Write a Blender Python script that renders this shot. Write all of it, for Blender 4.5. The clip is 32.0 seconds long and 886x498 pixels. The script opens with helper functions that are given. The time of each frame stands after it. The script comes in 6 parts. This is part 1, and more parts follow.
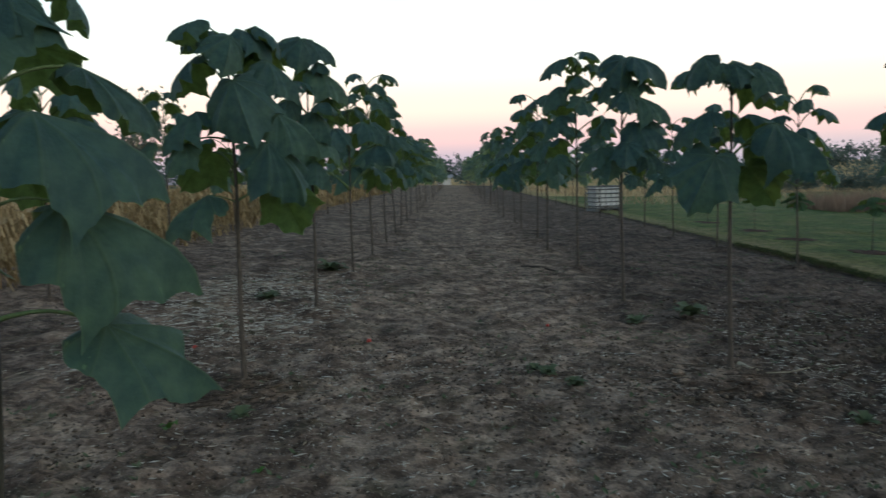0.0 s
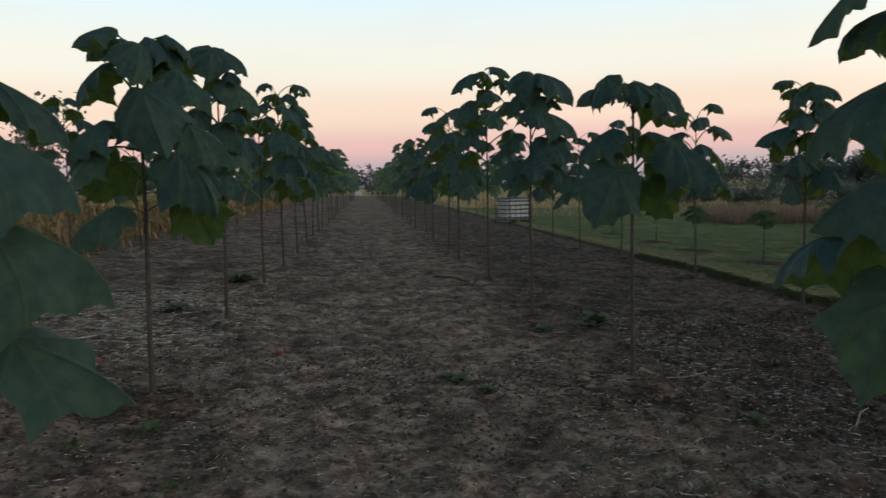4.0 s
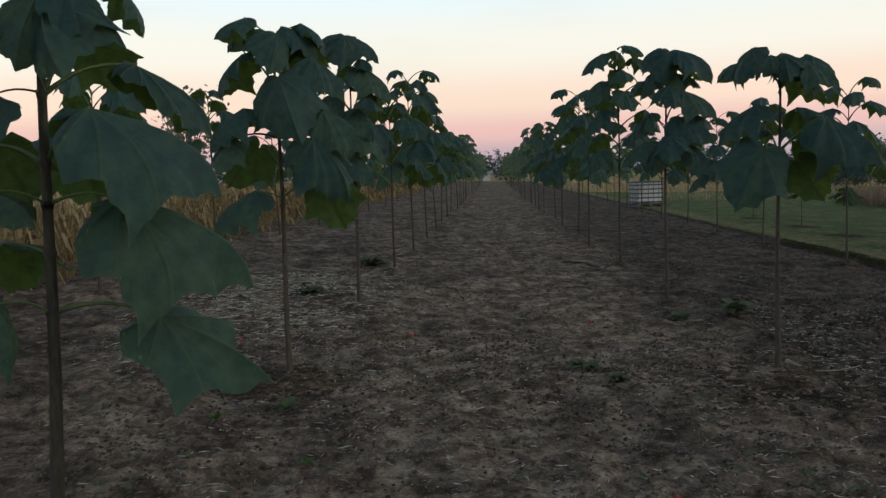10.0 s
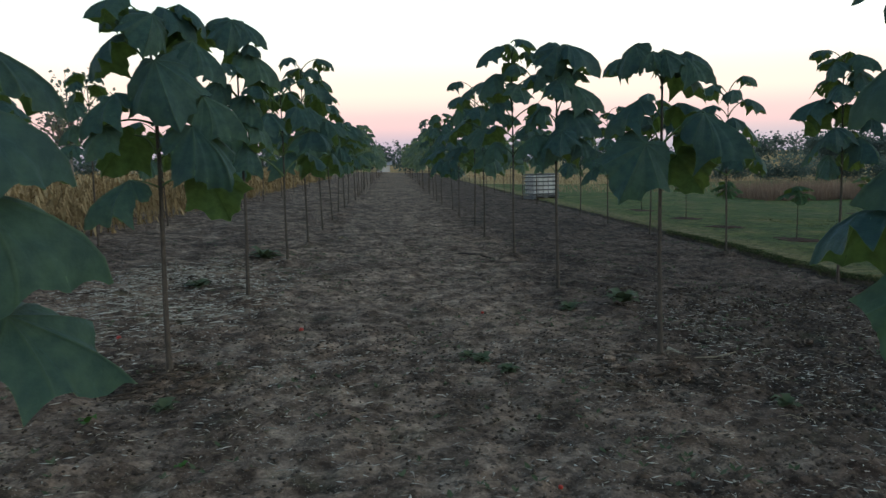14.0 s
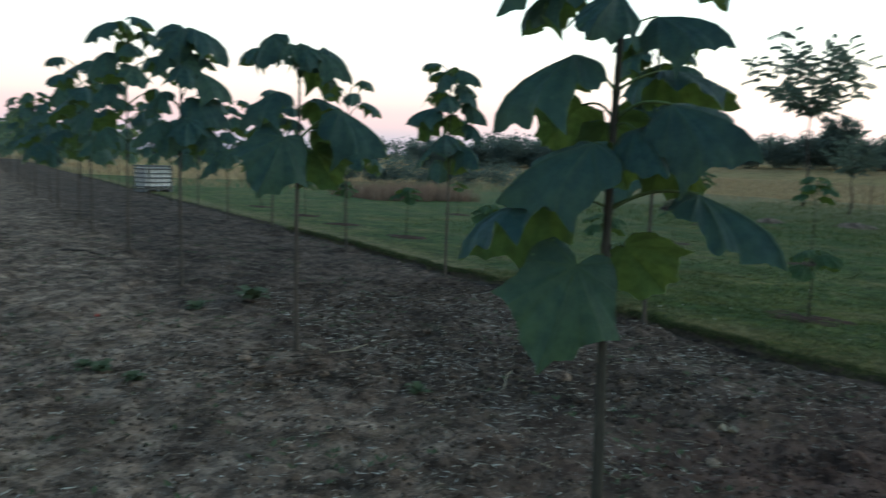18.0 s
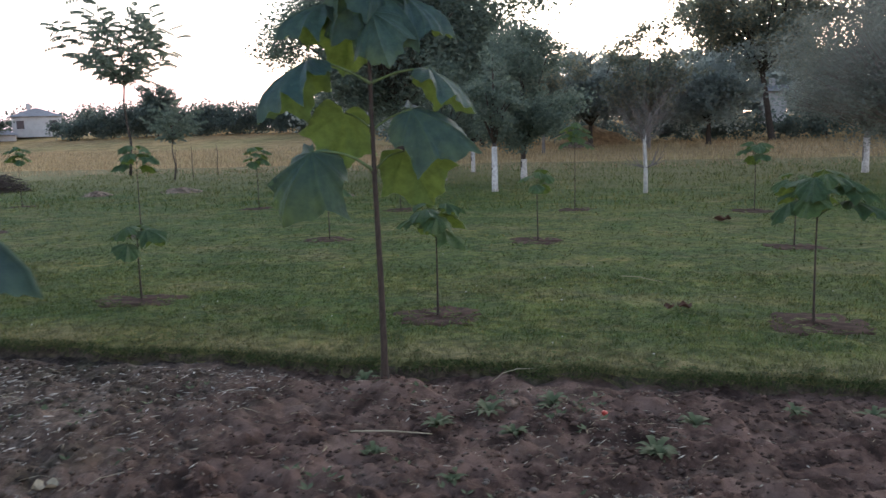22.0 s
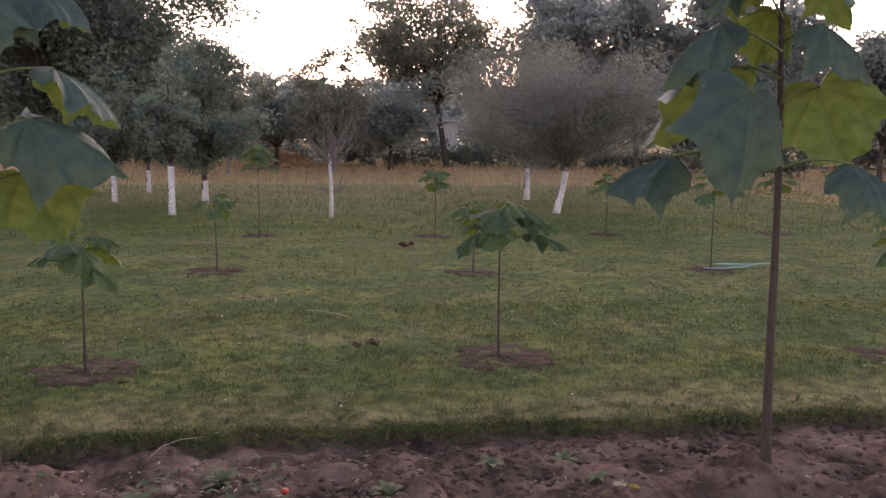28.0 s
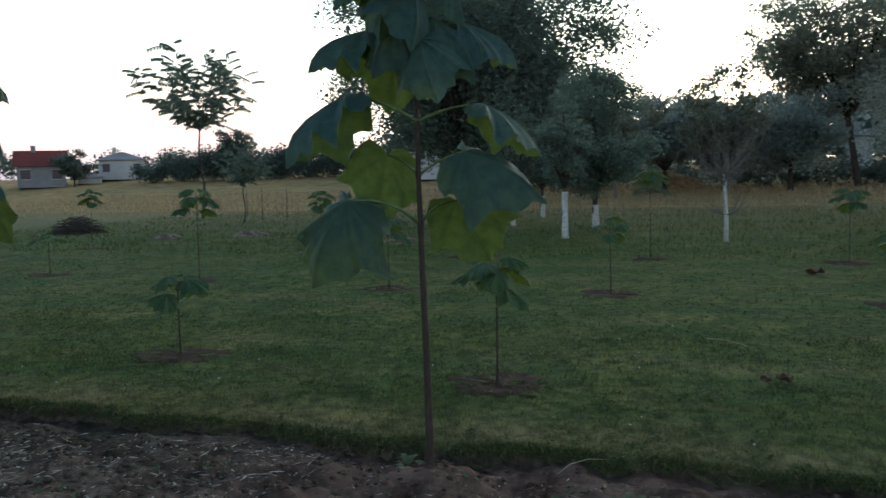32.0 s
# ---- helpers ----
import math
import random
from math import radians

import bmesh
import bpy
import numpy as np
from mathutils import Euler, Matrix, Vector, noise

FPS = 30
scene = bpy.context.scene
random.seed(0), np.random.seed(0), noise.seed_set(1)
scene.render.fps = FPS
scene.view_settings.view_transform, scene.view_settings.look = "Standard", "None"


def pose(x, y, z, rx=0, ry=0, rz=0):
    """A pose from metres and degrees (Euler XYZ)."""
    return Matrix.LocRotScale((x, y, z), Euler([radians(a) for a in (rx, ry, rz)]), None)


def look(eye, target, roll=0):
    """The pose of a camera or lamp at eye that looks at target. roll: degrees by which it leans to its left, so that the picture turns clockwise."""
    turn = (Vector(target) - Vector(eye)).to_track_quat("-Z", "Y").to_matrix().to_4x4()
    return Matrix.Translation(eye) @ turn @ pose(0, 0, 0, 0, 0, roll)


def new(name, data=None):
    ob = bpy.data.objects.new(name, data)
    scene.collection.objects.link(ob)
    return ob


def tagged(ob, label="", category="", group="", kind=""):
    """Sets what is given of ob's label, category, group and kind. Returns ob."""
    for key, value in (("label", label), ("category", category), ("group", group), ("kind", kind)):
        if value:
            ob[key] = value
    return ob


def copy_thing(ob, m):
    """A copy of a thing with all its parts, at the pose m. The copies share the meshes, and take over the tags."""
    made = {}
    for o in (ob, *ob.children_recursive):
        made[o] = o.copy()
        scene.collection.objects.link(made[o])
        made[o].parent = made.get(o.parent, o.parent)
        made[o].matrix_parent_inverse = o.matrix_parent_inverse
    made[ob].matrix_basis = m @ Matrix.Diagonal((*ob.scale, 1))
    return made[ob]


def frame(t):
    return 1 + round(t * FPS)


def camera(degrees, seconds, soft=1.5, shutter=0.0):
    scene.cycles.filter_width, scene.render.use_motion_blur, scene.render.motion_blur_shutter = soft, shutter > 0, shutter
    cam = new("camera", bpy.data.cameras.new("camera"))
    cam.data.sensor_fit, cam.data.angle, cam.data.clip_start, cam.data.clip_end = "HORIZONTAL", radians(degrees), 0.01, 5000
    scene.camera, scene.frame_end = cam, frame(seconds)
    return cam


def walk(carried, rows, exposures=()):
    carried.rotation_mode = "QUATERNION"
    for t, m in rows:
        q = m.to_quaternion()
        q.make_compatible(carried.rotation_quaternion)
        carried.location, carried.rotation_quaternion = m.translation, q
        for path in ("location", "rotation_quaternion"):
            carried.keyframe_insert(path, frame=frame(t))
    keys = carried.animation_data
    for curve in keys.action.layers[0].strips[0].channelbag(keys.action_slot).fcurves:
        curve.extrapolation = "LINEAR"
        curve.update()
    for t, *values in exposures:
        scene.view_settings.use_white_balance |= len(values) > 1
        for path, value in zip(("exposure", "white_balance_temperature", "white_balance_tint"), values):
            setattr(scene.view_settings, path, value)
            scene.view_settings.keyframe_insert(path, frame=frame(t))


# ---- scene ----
cam = camera(57.8, 32.0, soft=1.4, shutter=0.6)
PATH = [
    (0, (0.093, 0.213, 1.503), (0.032, 4.196, 1.144), -1.73),
    (0.5, (0.092, 0.195, 1.495), (0.281, 4.172, 1.110), -1.69),
    (1, (0.105, 0.170, 1.502), (0.516, 4.130, 1.110), -1.39),
    (1.5, (0.105, 0.169, 1.502), (0.731, 4.100, 1.112), -1.33),
    (2, (0.104, 0.137, 1.499), (0.893, 4.037, 1.092), -1.64),
    (2.5, (0.100, 0.124, 1.498), (0.973, 3.999, 1.034), -0.88),
    (3, (0.091, 0.119, 1.509), (0.956, 4.000, 1.077), -0.68),
    (3.5, (0.084, 0.124, 1.516), (0.706, 4.062, 1.195), -1.06),
    (4, (0.078, 0.129, 1.515), (0.457, 4.098, 1.198), -1.23),
    (4.5, (0.075, 0.119, 1.514), (0.293, 4.100, 1.194), -1.34),
    (6.5, (0.031, 0.179, 1.500), (-0.093, 4.160, 1.128), -1.52),
    (7, (0.030, 0.172, 1.503), (-0.119, 4.153, 1.141), -1.40),
    (7.5, (0.029, 0.177, 1.503), (-0.143, 4.157, 1.136), -1.46),
    (8, (0.033, 0.187, 1.499), (-0.161, 4.165, 1.128), -1.69),
    (8.5, (0.035, 0.193, 1.497), (-0.174, 4.169, 1.114), -1.74),
    (9, (0.044, 0.184, 1.500), (-0.262, 4.153, 1.117), -1.63),
    (9.5, (0.061, 0.193, 1.499), (-0.213, 4.165, 1.115), -1.14),
    (10, (0.068, 0.196, 1.498), (-0.190, 4.170, 1.126), -1.90),
    (10.5, (0.074, 0.194, 1.503), (-0.164, 4.171, 1.147), -2.17),
    (11, (0.076, 0.202, 1.503), (-0.155, 4.176, 1.110), -1.80),
    (11.5, (0.084, 0.203, 1.503), (-0.092, 4.177, 1.082), -1.98),
    (12, (0.087, 0.207, 1.492), (-0.051, 4.181, 1.058), -2.01),
    (12.5, (0.104, 0.211, 1.493), (0.085, 4.191, 1.090), -1.58),
    (13, (0.121, 0.214, 1.494), (0.223, 4.194, 1.107), -1.44),
    (13.5, (0.143, 0.224, 1.493), (0.310, 4.200, 1.093), -1.51),
    (15.5, (0.125, 0.465, 1.480), (1.021, 4.331, 0.978), -0.09),
    (16, (0.025, 0.461, 1.473), (1.315, 4.220, 1.023), 0.12),
    (16.5, (0.034, 0.504, 1.475), (1.526, 4.190, 1.044), 0.67),
    (17, (0.029, 0.502, 1.472), (1.614, 4.152, 1.061), 0.58),
    (17.5, (0.034, 0.513, 1.463), (1.754, 4.094, 1.002), 1.03),
    (18, (0.040, 0.502, 1.463), (2.066, 3.922, 1.024), 1.72),
    (18.5, (0.058, 0.504, 1.465), (2.466, 3.670, 1.043), 2.57),
    (19, (0.170, 0.567, 1.458), (2.777, 3.565, 1.000), 1.92),
    (19.5, (0.389, 0.670, 1.459), (3.245, 3.438, 1.036), 1.50),
    (20, (0.533, 0.767, 1.450), (3.534, 3.366, 0.966), 1.16),
    (20.5, (0.673, 0.944, 1.462), (4.191, 2.793, 1.004), 0.99),
    (21, (0.777, 1.058, 1.473), (4.515, 2.383, 0.951), 0.79),
    (21.5, (0.862, 1.046, 1.462), (4.656, 2.152, 0.841), -0.40),
    (22, (1.038, 0.986, 1.458), (4.870, 1.978, 0.879), -1.58),
    (22.5, (1.190, 0.946, 1.453), (5.035, 1.847, 0.817), -1.78),
    (23, (1.323, 0.979, 1.448), (5.241, 1.473, 0.813), -1.65),
    (23.5, (1.426, 1.067, 1.445), (5.386, 1.065, 0.877), -1.10),
    (24, (1.508, 1.058, 1.456), (5.460, 0.955, 0.850), 0.30),
    (24.5, (1.574, 1.005, 1.449), (5.531, 1.036, 0.867), 0.19),
    (25, (1.636, 0.923, 1.450), (5.595, 0.940, 0.878), 0.28),
    (25.5, (1.686, 0.855, 1.453), (5.638, 0.730, 0.846), -0.10),
    (26, (1.700, 0.907, 1.473), (5.628, 0.465, 0.862), 0.37),
    (26.5, (1.715, 0.979, 1.463), (5.621, 0.345, 0.879), 0.49),
    (28.5, (1.794, 0.968, 1.470), (5.747, 0.522, 1.045), 0.59),
    (29, (1.807, 0.995, 1.471), (5.776, 0.742, 1.043), 0.35),
    (29.5, (1.811, 1.013, 1.472), (5.791, 1.010, 1.075), -0.08),
    (30, (1.802, 1.035, 1.473), (5.776, 1.270, 1.083), -0.55),
    (30.5, (1.807, 1.062, 1.468), (5.750, 1.601, 1.064), -0.84),
    (31, (1.804, 1.089, 1.469), (5.684, 1.988, 1.100), -1.39),
    (31.5, (1.814, 1.105, 1.465), (5.627, 2.263, 1.113), -1.58),
    (32, (1.812, 1.116, 1.465), (5.570, 2.441, 1.110), -1.34),
]
EXPOSURES = [(0.0, 0.1, 5850, 2), (3.0, 0.12, 5750, 0), (4.0, -0.33, 6300, 7), (9.0, -0.31, 6250, 8), (11.0, -0.29, 6250, 8), (12.0, -0.04, 6000, 5), (13.0, 0.0, 5900, 3), (16.0, 0.22, 5500, -2), (19.0, 0.24, 5450, -5),
             (21.0, 0.33, 5700, 4), (22.0, 1.12, 6080, 20), (23.0, 1.56, 6100, 29), (24.0, 1.95, 6600, 39), (25.0, 1.98, 6600, 42), (26.0, 1.95, 6600, 42), (28.5, 1.29, 7150, 43), (30.0, 1.32, 7050, 38), (31.0, 0.95, 6400, 22), (31.5, 0.38, 5920, 9), (32.0, 0.27, 5620, 3)]
walk(cam, [(t, look(eye, target, roll)) for t, eye, target, roll in PATH], EXPOSURES)

# ---- world and light ----
world = bpy.data.worlds.new("dusk_sky")
scene.world = world
world.use_nodes = True
SUN_YAW = -104.0        # the sun has just set in this direction, from +y to the left


def sky():
    nt = world.node_tree
    nt.nodes.clear()
    N, Lk = nt.nodes.new, nt.links.new
    out = N("ShaderNodeOutputWorld")
    bg = N("ShaderNodeBackground")
    co = N("ShaderNodeTexCoord")
    sep = N("ShaderNodeSeparateXYZ")
    Lk(co.outputs["Generated"], sep.inputs[0])
    # belt of dusk colours, by height above the horizon
    ramp = N("ShaderNodeValToRGB")
    ramp.color_ramp.interpolation = "EASE"
    el = ramp.color_ramp.elements
    stops = ((0.0, (0.40, 0.34, 0.40)), (0.018, (0.66, 0.48, 0.52)), (0.05, (1.10, 0.61, 0.55)), (0.088, (1.30, 0.86, 0.65)),
             (0.150, (1.26, 1.06, 0.86)), (0.235, (1.05, 1.10, 1.08)), (0.33, (0.74, 0.90, 1.02)), (0.5, (0.21, 0.29, 0.38)), (1.0, (0.05, 0.075, 0.115)))
    while len(el) < len(stops):
        el.new(0.5)
    for e, (p, c) in zip(el, stops):
        e.position, e.color = p, (*c, 1)
    Lk(sep.outputs["Z"], ramp.inputs[0])
    # glow where the sun went down
    dot = N("ShaderNodeVectorMath")
    dot.operation = "DOT_PRODUCT"
    a = radians(SUN_YAW)
    dot.inputs[1].default_value = (-math.sin(a), math.cos(a), 0.05)
    Lk(co.outputs["Generated"], dot.inputs[0])
    gr = N("ShaderNodeValToRGB")
    ge = gr.color_ramp.elements
    ge[0].position, ge[0].color = 0.25, (0, 0, 0, 1)
    ge[1].position, ge[1].color = 1.0, (2.3, 1.75, 1.15, 1)
    mid = ge.new(0.7)
    mid.color = (0.38, 0.29, 0.20, 1)
    Lk(dot.outputs["Value"], gr.inputs[0])
    # thin streaks of cloud
    mp = N("ShaderNodeMapping")
    mp.inputs["Scale"].default_value = (1.5, 1.5, 9.0)
    Lk(co.outputs["Generated"], mp.inputs[0])
    nz = N("ShaderNodeTexNoise")
    nz.inputs["Scale"].default_value = 2.2
    nz.inputs["Detail"].default_value = 5
    Lk(mp.outputs[0], nz.inputs["Vector"])
    cr = N("ShaderNodeMapRange")
    cr.inputs["From Min"].default_value, cr.inputs["From Max"].default_value = 0.52, 0.75
    cr.inputs["To Min"].default_value, cr.inputs["To Max"].default_value = 0.0, 0.16
    Lk(nz.outputs["Fac"], cr.inputs[0])
    cm = N("ShaderNodeMix")
    cm.data_type = "RGBA"
    cm.inputs[7].default_value = (1.0, 0.80, 0.60, 1)
    Lk(cr.outputs[0], cm.inputs[0])
    Lk(ramp.outputs[0], cm.inputs[6])
    add = N("ShaderNodeMix")
    add.data_type, add.blend_type = "RGBA", "ADD"
    add.inputs[0].default_value = 1.0
    Lk(cm.outputs[2], add.inputs[6])
    Lk(gr.outputs[0], add.inputs[7])
    st = N("ShaderNodeTexSky")
    st.sky_type, st.sun_disc = "NISHITA", False
    st.sun_elevation, st.sun_rotation = radians(1.0), radians(-SUN_YAW)
    sm = N("ShaderNodeVectorMath")
    sm.operation = "SCALE"
    sm.inputs["Scale"].default_value = 0.10
    Lk(st.outputs[0], sm.inputs[0])
    ad2 = N("ShaderNodeMix")
    ad2.data_type, ad2.blend_type = "RGBA", "ADD"
    ad2.inputs[0].default_value = 1.0
    Lk(add.outputs[2], ad2.inputs[6])
    Lk(sm.outputs[0], ad2.inputs[7])
    bg.inputs["Strength"].default_value = 1.0
    cool = N("ShaderNodeMix")
    cool.data_type, cool.blend_type = "RGBA", "MULTIPLY"
    cool.inputs[0].default_value = 1.0
    cool.inputs[7].default_value = (0.90, 1.0, 1.08, 1)
    Lk(ad2.outputs[2], cool.inputs[6])
    Lk(cool.outputs[2], bg.inputs[0])
    Lk(bg.outputs[0], out.inputs[0])


sky()
sun = new("sun", bpy.data.lights.new("sun", "SUN"))
sun.data.energy, sun.data.angle, sun.data.color = 0.35, radians(25), (1.0, 0.80, 0.58)
_a = radians(SUN_YAW)
sun.matrix_world = look((60 * -math.sin(_a), 60 * math.cos(_a), 8.0), (0, 0, 0))


EDGE = 6.36             # where the soil ends and the lawn begins


# ---- materials ----
def material(name, build, rough=0.8, spec=0.3):
    m = bpy.data.materials.new(name)
    m.use_nodes = True
    nt = m.node_tree
    bsdf = nt.nodes["Principled BSDF"]
    bsdf.inputs["Roughness"].default_value = rough
    bsdf.inputs["Specular IOR Level"].default_value = spec
    build(nt, bsdf)
    return m


def noise_of(nt, scale, detail=6.0, rough=0.6, coord="Object", stretch=(1, 1, 1)):
    co = nt.nodes.new("ShaderNodeTexCoord")
    mp = nt.nodes.new("ShaderNodeMapping")
    mp.inputs["Scale"].default_value = stretch
    nz = nt.nodes.new("ShaderNodeTexNoise")
    nz.inputs["Scale"].default_value, nz.inputs["Detail"].default_value = scale, detail
    nz.inputs["Roughness"].default_value = rough
    nt.links.new(co.outputs[coord], mp.inputs[0])
    nt.links.new(mp.outputs[0], nz.inputs["Vector"])
    return nz.outputs["Fac"]


def ramp_of(nt, fac, stops):
    r = nt.nodes.new("ShaderNodeValToRGB")
    el = r.color_ramp.elements
    while len(el) < len(stops):
        el.new(0.5)
    for e, (p, c) in zip(el, stops):
        e.position, e.color = p, (*c, 1)
    nt.links.new(fac, r.inputs[0])
    return r.outputs[0]


def mixed(nt, fac, a, b, blend="MIX"):
    m = nt.nodes.new("ShaderNodeMix")
    m.data_type, m.blend_type = "RGBA", blend
    for sock, v in ((m.inputs[0], fac), (m.inputs[6], a), (m.inputs[7], b)):
        if isinstance(v, (int, float)):
            sock.default_value = v
        elif isinstance(v, tuple):
            sock.default_value = (*v, 1)
        else:
            nt.links.new(v, sock)
    return m.outputs[2]


def bumped(nt, bsdf, fac, strength=0.4, distance=0.02):
    b = nt.nodes.new("ShaderNodeBump")
    b.inputs["Strength"].default_value, b.inputs["Distance"].default_value = strength, distance
    nt.links.new(fac, b.inputs["Height"])
    nt.links.new(b.outputs[0], bsdf.inputs["Normal"])


def ranged(nt, fac, lo, hi, to_lo=0.0, to_hi=1.0):
    r = nt.nodes.new("ShaderNodeMapRange")
    for k, v in zip(("From Min", "From Max", "To Min", "To Max"), (lo, hi, to_lo, to_hi)):
        r.inputs[k].default_value = v
    nt.links.new(fac, r.inputs[0])
    return r.outputs[0]


def soil_build(nt, bsdf):
    big = noise_of(nt, 0.7, 5)
    mid = noise_of(nt, 3.0, 9, 0.66)
    fine = noise_of(nt, 45.0, 6, 0.7)
    speck = noise_of(nt, 11.0, 8, 0.72)
    # smooth pale crust with darker crumbled earth between
    base = ramp_of(nt, mid, ((0.37, (0.082, 0.062, 0.048)), (0.46, (0.152, 0.115, 0.090)), (0.54, (0.232, 0.179, 0.141)), (0.66, (0.340, 0.274, 0.219))))
    tint = ramp_of(nt, big, ((0.38, (0.72, 0.71, 0.71)), (0.62, (1.22, 1.18, 1.14))))
    c = mixed(nt, 0.85, base, tint, "MULTIPLY")
    grit = ramp_of(nt, fine, ((0.36, (0.52, 0.52, 0.52)), (0.60, (1.24, 1.23, 1.21))))
    c = mixed(nt, 0.8, c, grit, "MULTIPLY")
    crumble = ramp_of(nt, noise_of(nt, 10.0, 7, 0.62), ((0.41, (0.40, 0.39, 0.38)), (0.50, (1.0, 1.0, 1.0)), (0.59, (1.42, 1.40, 1.37))))
    c = mixed(nt, 0.72, c, crumble, "MULTIPLY")
    # earth darker on both sides of a paler middle, with a wavering border
    cs = nt.nodes.new("ShaderNodeTexCoord")
    ss = nt.nodes.new("ShaderNodeSeparateXYZ")
    nt.links.new(cs.outputs["Object"], ss.inputs[0])
    sway = nt.nodes.new("ShaderNodeMath")
    sway.operation = "MULTIPLY_ADD"
    sway.inputs[1].default_value = 1.6
    nt.links.new(noise_of(nt, 0.9, 5, 0.6), sway.inputs[0])
    nt.links.new(ss.outputs["X"], sway.inputs[2])
    for lo, hi in ((1.7, 2.6), (0.1, -0.7)):
        c = mixed(nt, ranged(nt, sway.outputs[0], lo, hi, 0.0, 1.0), c, mixed(nt, 1.0, c, (0.82, 0.81, 0.81), "MULTIPLY"))
    # dark crumbs and leaf mould
    c = mixed(nt, ranged(nt, speck, 0.56, 0.64, 0.0, 0.65), c, (0.040, 0.033, 0.026))
    # pale flecks of chaff and grit
    for scale, lo in ((75.0, 0.64), (34.0, 0.66)):
        c = mixed(nt, ranged(nt, noise_of(nt, scale, 3, 0.6), lo, lo + 0.05, 0.0, 0.6), c, (0.44, 0.41, 0.36))
    # loose dark earth turned up by the digging, in broad uneven streaks
    turned = ranged(nt, noise_of(nt, 0.55, 4, 0.65, "Object", (1.0, 0.45, 1.0)), 0.50, 0.66, 0.0, 0.6)
    c = mixed(nt, turned, c, mixed(nt, 1.0, c, (0.52, 0.52, 0.55), "MULTIPLY"))
    # dark fresh earth between the middle and the lawn row
    co2 = nt.nodes.new("ShaderNodeTexCoord")
    s2 = nt.nodes.new("ShaderNodeSeparateXYZ")
    nt.links.new(co2.outputs["Object"], s2.inputs[0])
    wob = nt.nodes.new("ShaderNodeMath")
    wob.operation = "MULTIPLY_ADD"
    wob.inputs[1].default_value = 1.8
    nt.links.new(noise_of(nt, 0.8, 5, 0.65), wob.inputs[0])
    nt.links.new(s2.outputs["X"], wob.inputs[2])
    fresh = nt.nodes.new("ShaderNodeMath")
    fresh.operation = "MULTIPLY"
    nt.links.new(ranged(nt, wob.outputs[0], 2.6, 3.6, 0.0, 0.95), fresh.inputs[0])
    nt.links.new(ranged(nt, s2.outputs["Y"], 3.0, 4.2), fresh.inputs[1])
    c = mixed(nt, fresh.outputs[0], c, mixed(nt, 1.0, c, (0.56, 0.56, 0.58), "MULTIPLY"))
    # faint green film of seedlings
    green = ranged(nt, noise_of(nt, 1.7, 8, 0.75), 0.54, 0.68, 0.0, 0.4)
    c = mixed(nt, green, c, (0.045, 0.060, 0.028))
    # smooth reddish crust, washed by rain, along the lawn
    co = nt.nodes.new("ShaderNodeTexCoord")
    sx = nt.nodes.new("ShaderNodeSeparateXYZ")
    nt.links.new(co.outputs["Object"], sx.inputs[0])
    both = nt.nodes.new("ShaderNodeMath")
    both.operation = "MULTIPLY"
    nt.links.new(ranged(nt, sx.outputs["X"], 1.9, 3.2), both.inputs[0])
    nt.links.new(ranged(nt, sx.outputs["Y"], 4.4, 3.0), both.inputs[1])
    crust = ramp_of(nt, noise_of(nt, 3.6, 9, 0.66), ((0.38, (0.032, 0.020, 0.016)), (0.47, (0.082, 0.050, 0.039)), (0.60, (0.160, 0.104, 0.083))))
    wet = nt.nodes.new("ShaderNodeMath")
    wet.operation = "MULTIPLY"
    nt.links.new(both.outputs[0], wet.inputs[0])
    nt.links.new(ranged(nt, noise_of(nt, 1.6, 6, 0.7), 0.34, 0.5, 0.7, 1.0), wet.inputs[1])
    c = mixed(nt, wet.outputs[0], c, crust)
    nt.links.new(c, bsdf.inputs["Base Color"])
    bumped(nt, bsdf, mixed(nt, 0.5, fine, speck), 0.75, 0.03)


def grass_tone(nt, base):
    """Patches of clover, dry grass and a worn band behind the cut edge, laid over the colour of the grass."""
    big = noise_of(nt, 0.35, 5)
    c = mixed(nt, 0.9, base, ramp_of(nt, big, ((0.38, (0.63, 0.87, 0.60)), (0.62, (1.17, 1.06, 0.86)))), "MULTIPLY")
    clover = ranged(nt, noise_of(nt, 1.3, 7, 0.7), 0.47, 0.57, 0.0, 0.8)
    c = mixed(nt, clover, c, (0.050, 0.090, 0.026))
    dry = ranged(nt, noise_of(nt, 0.9, 8, 0.72, "Object", (1.0, 0.6, 1.0)), 0.52, 0.64, 0.0, 0.55)
    c = mixed(nt, dry, c, (0.185, 0.164, 0.084))
    co = nt.nodes.new("ShaderNodeTexCoord")
    sx = nt.nodes.new("ShaderNodeSeparateXYZ")
    nt.links.new(co.outputs["Object"], sx.inputs[0])
    near = ranged(nt, sx.outputs["X"], EDGE + 0.30, EDGE + 0.95, 1.0, 0.0)
    worn = nt.nodes.new("ShaderNodeMath")
    worn.operation = "MULTIPLY"
    nt.links.new(near, worn.inputs[0])
    nt.links.new(ranged(nt, noise_of(nt, 2.2, 6, 0.7), 0.32, 0.55, 0.15, 0.7), worn.inputs[1])
    return mixed(nt, worn.outputs[0], c, (0.225, 0.190, 0.105)), sx


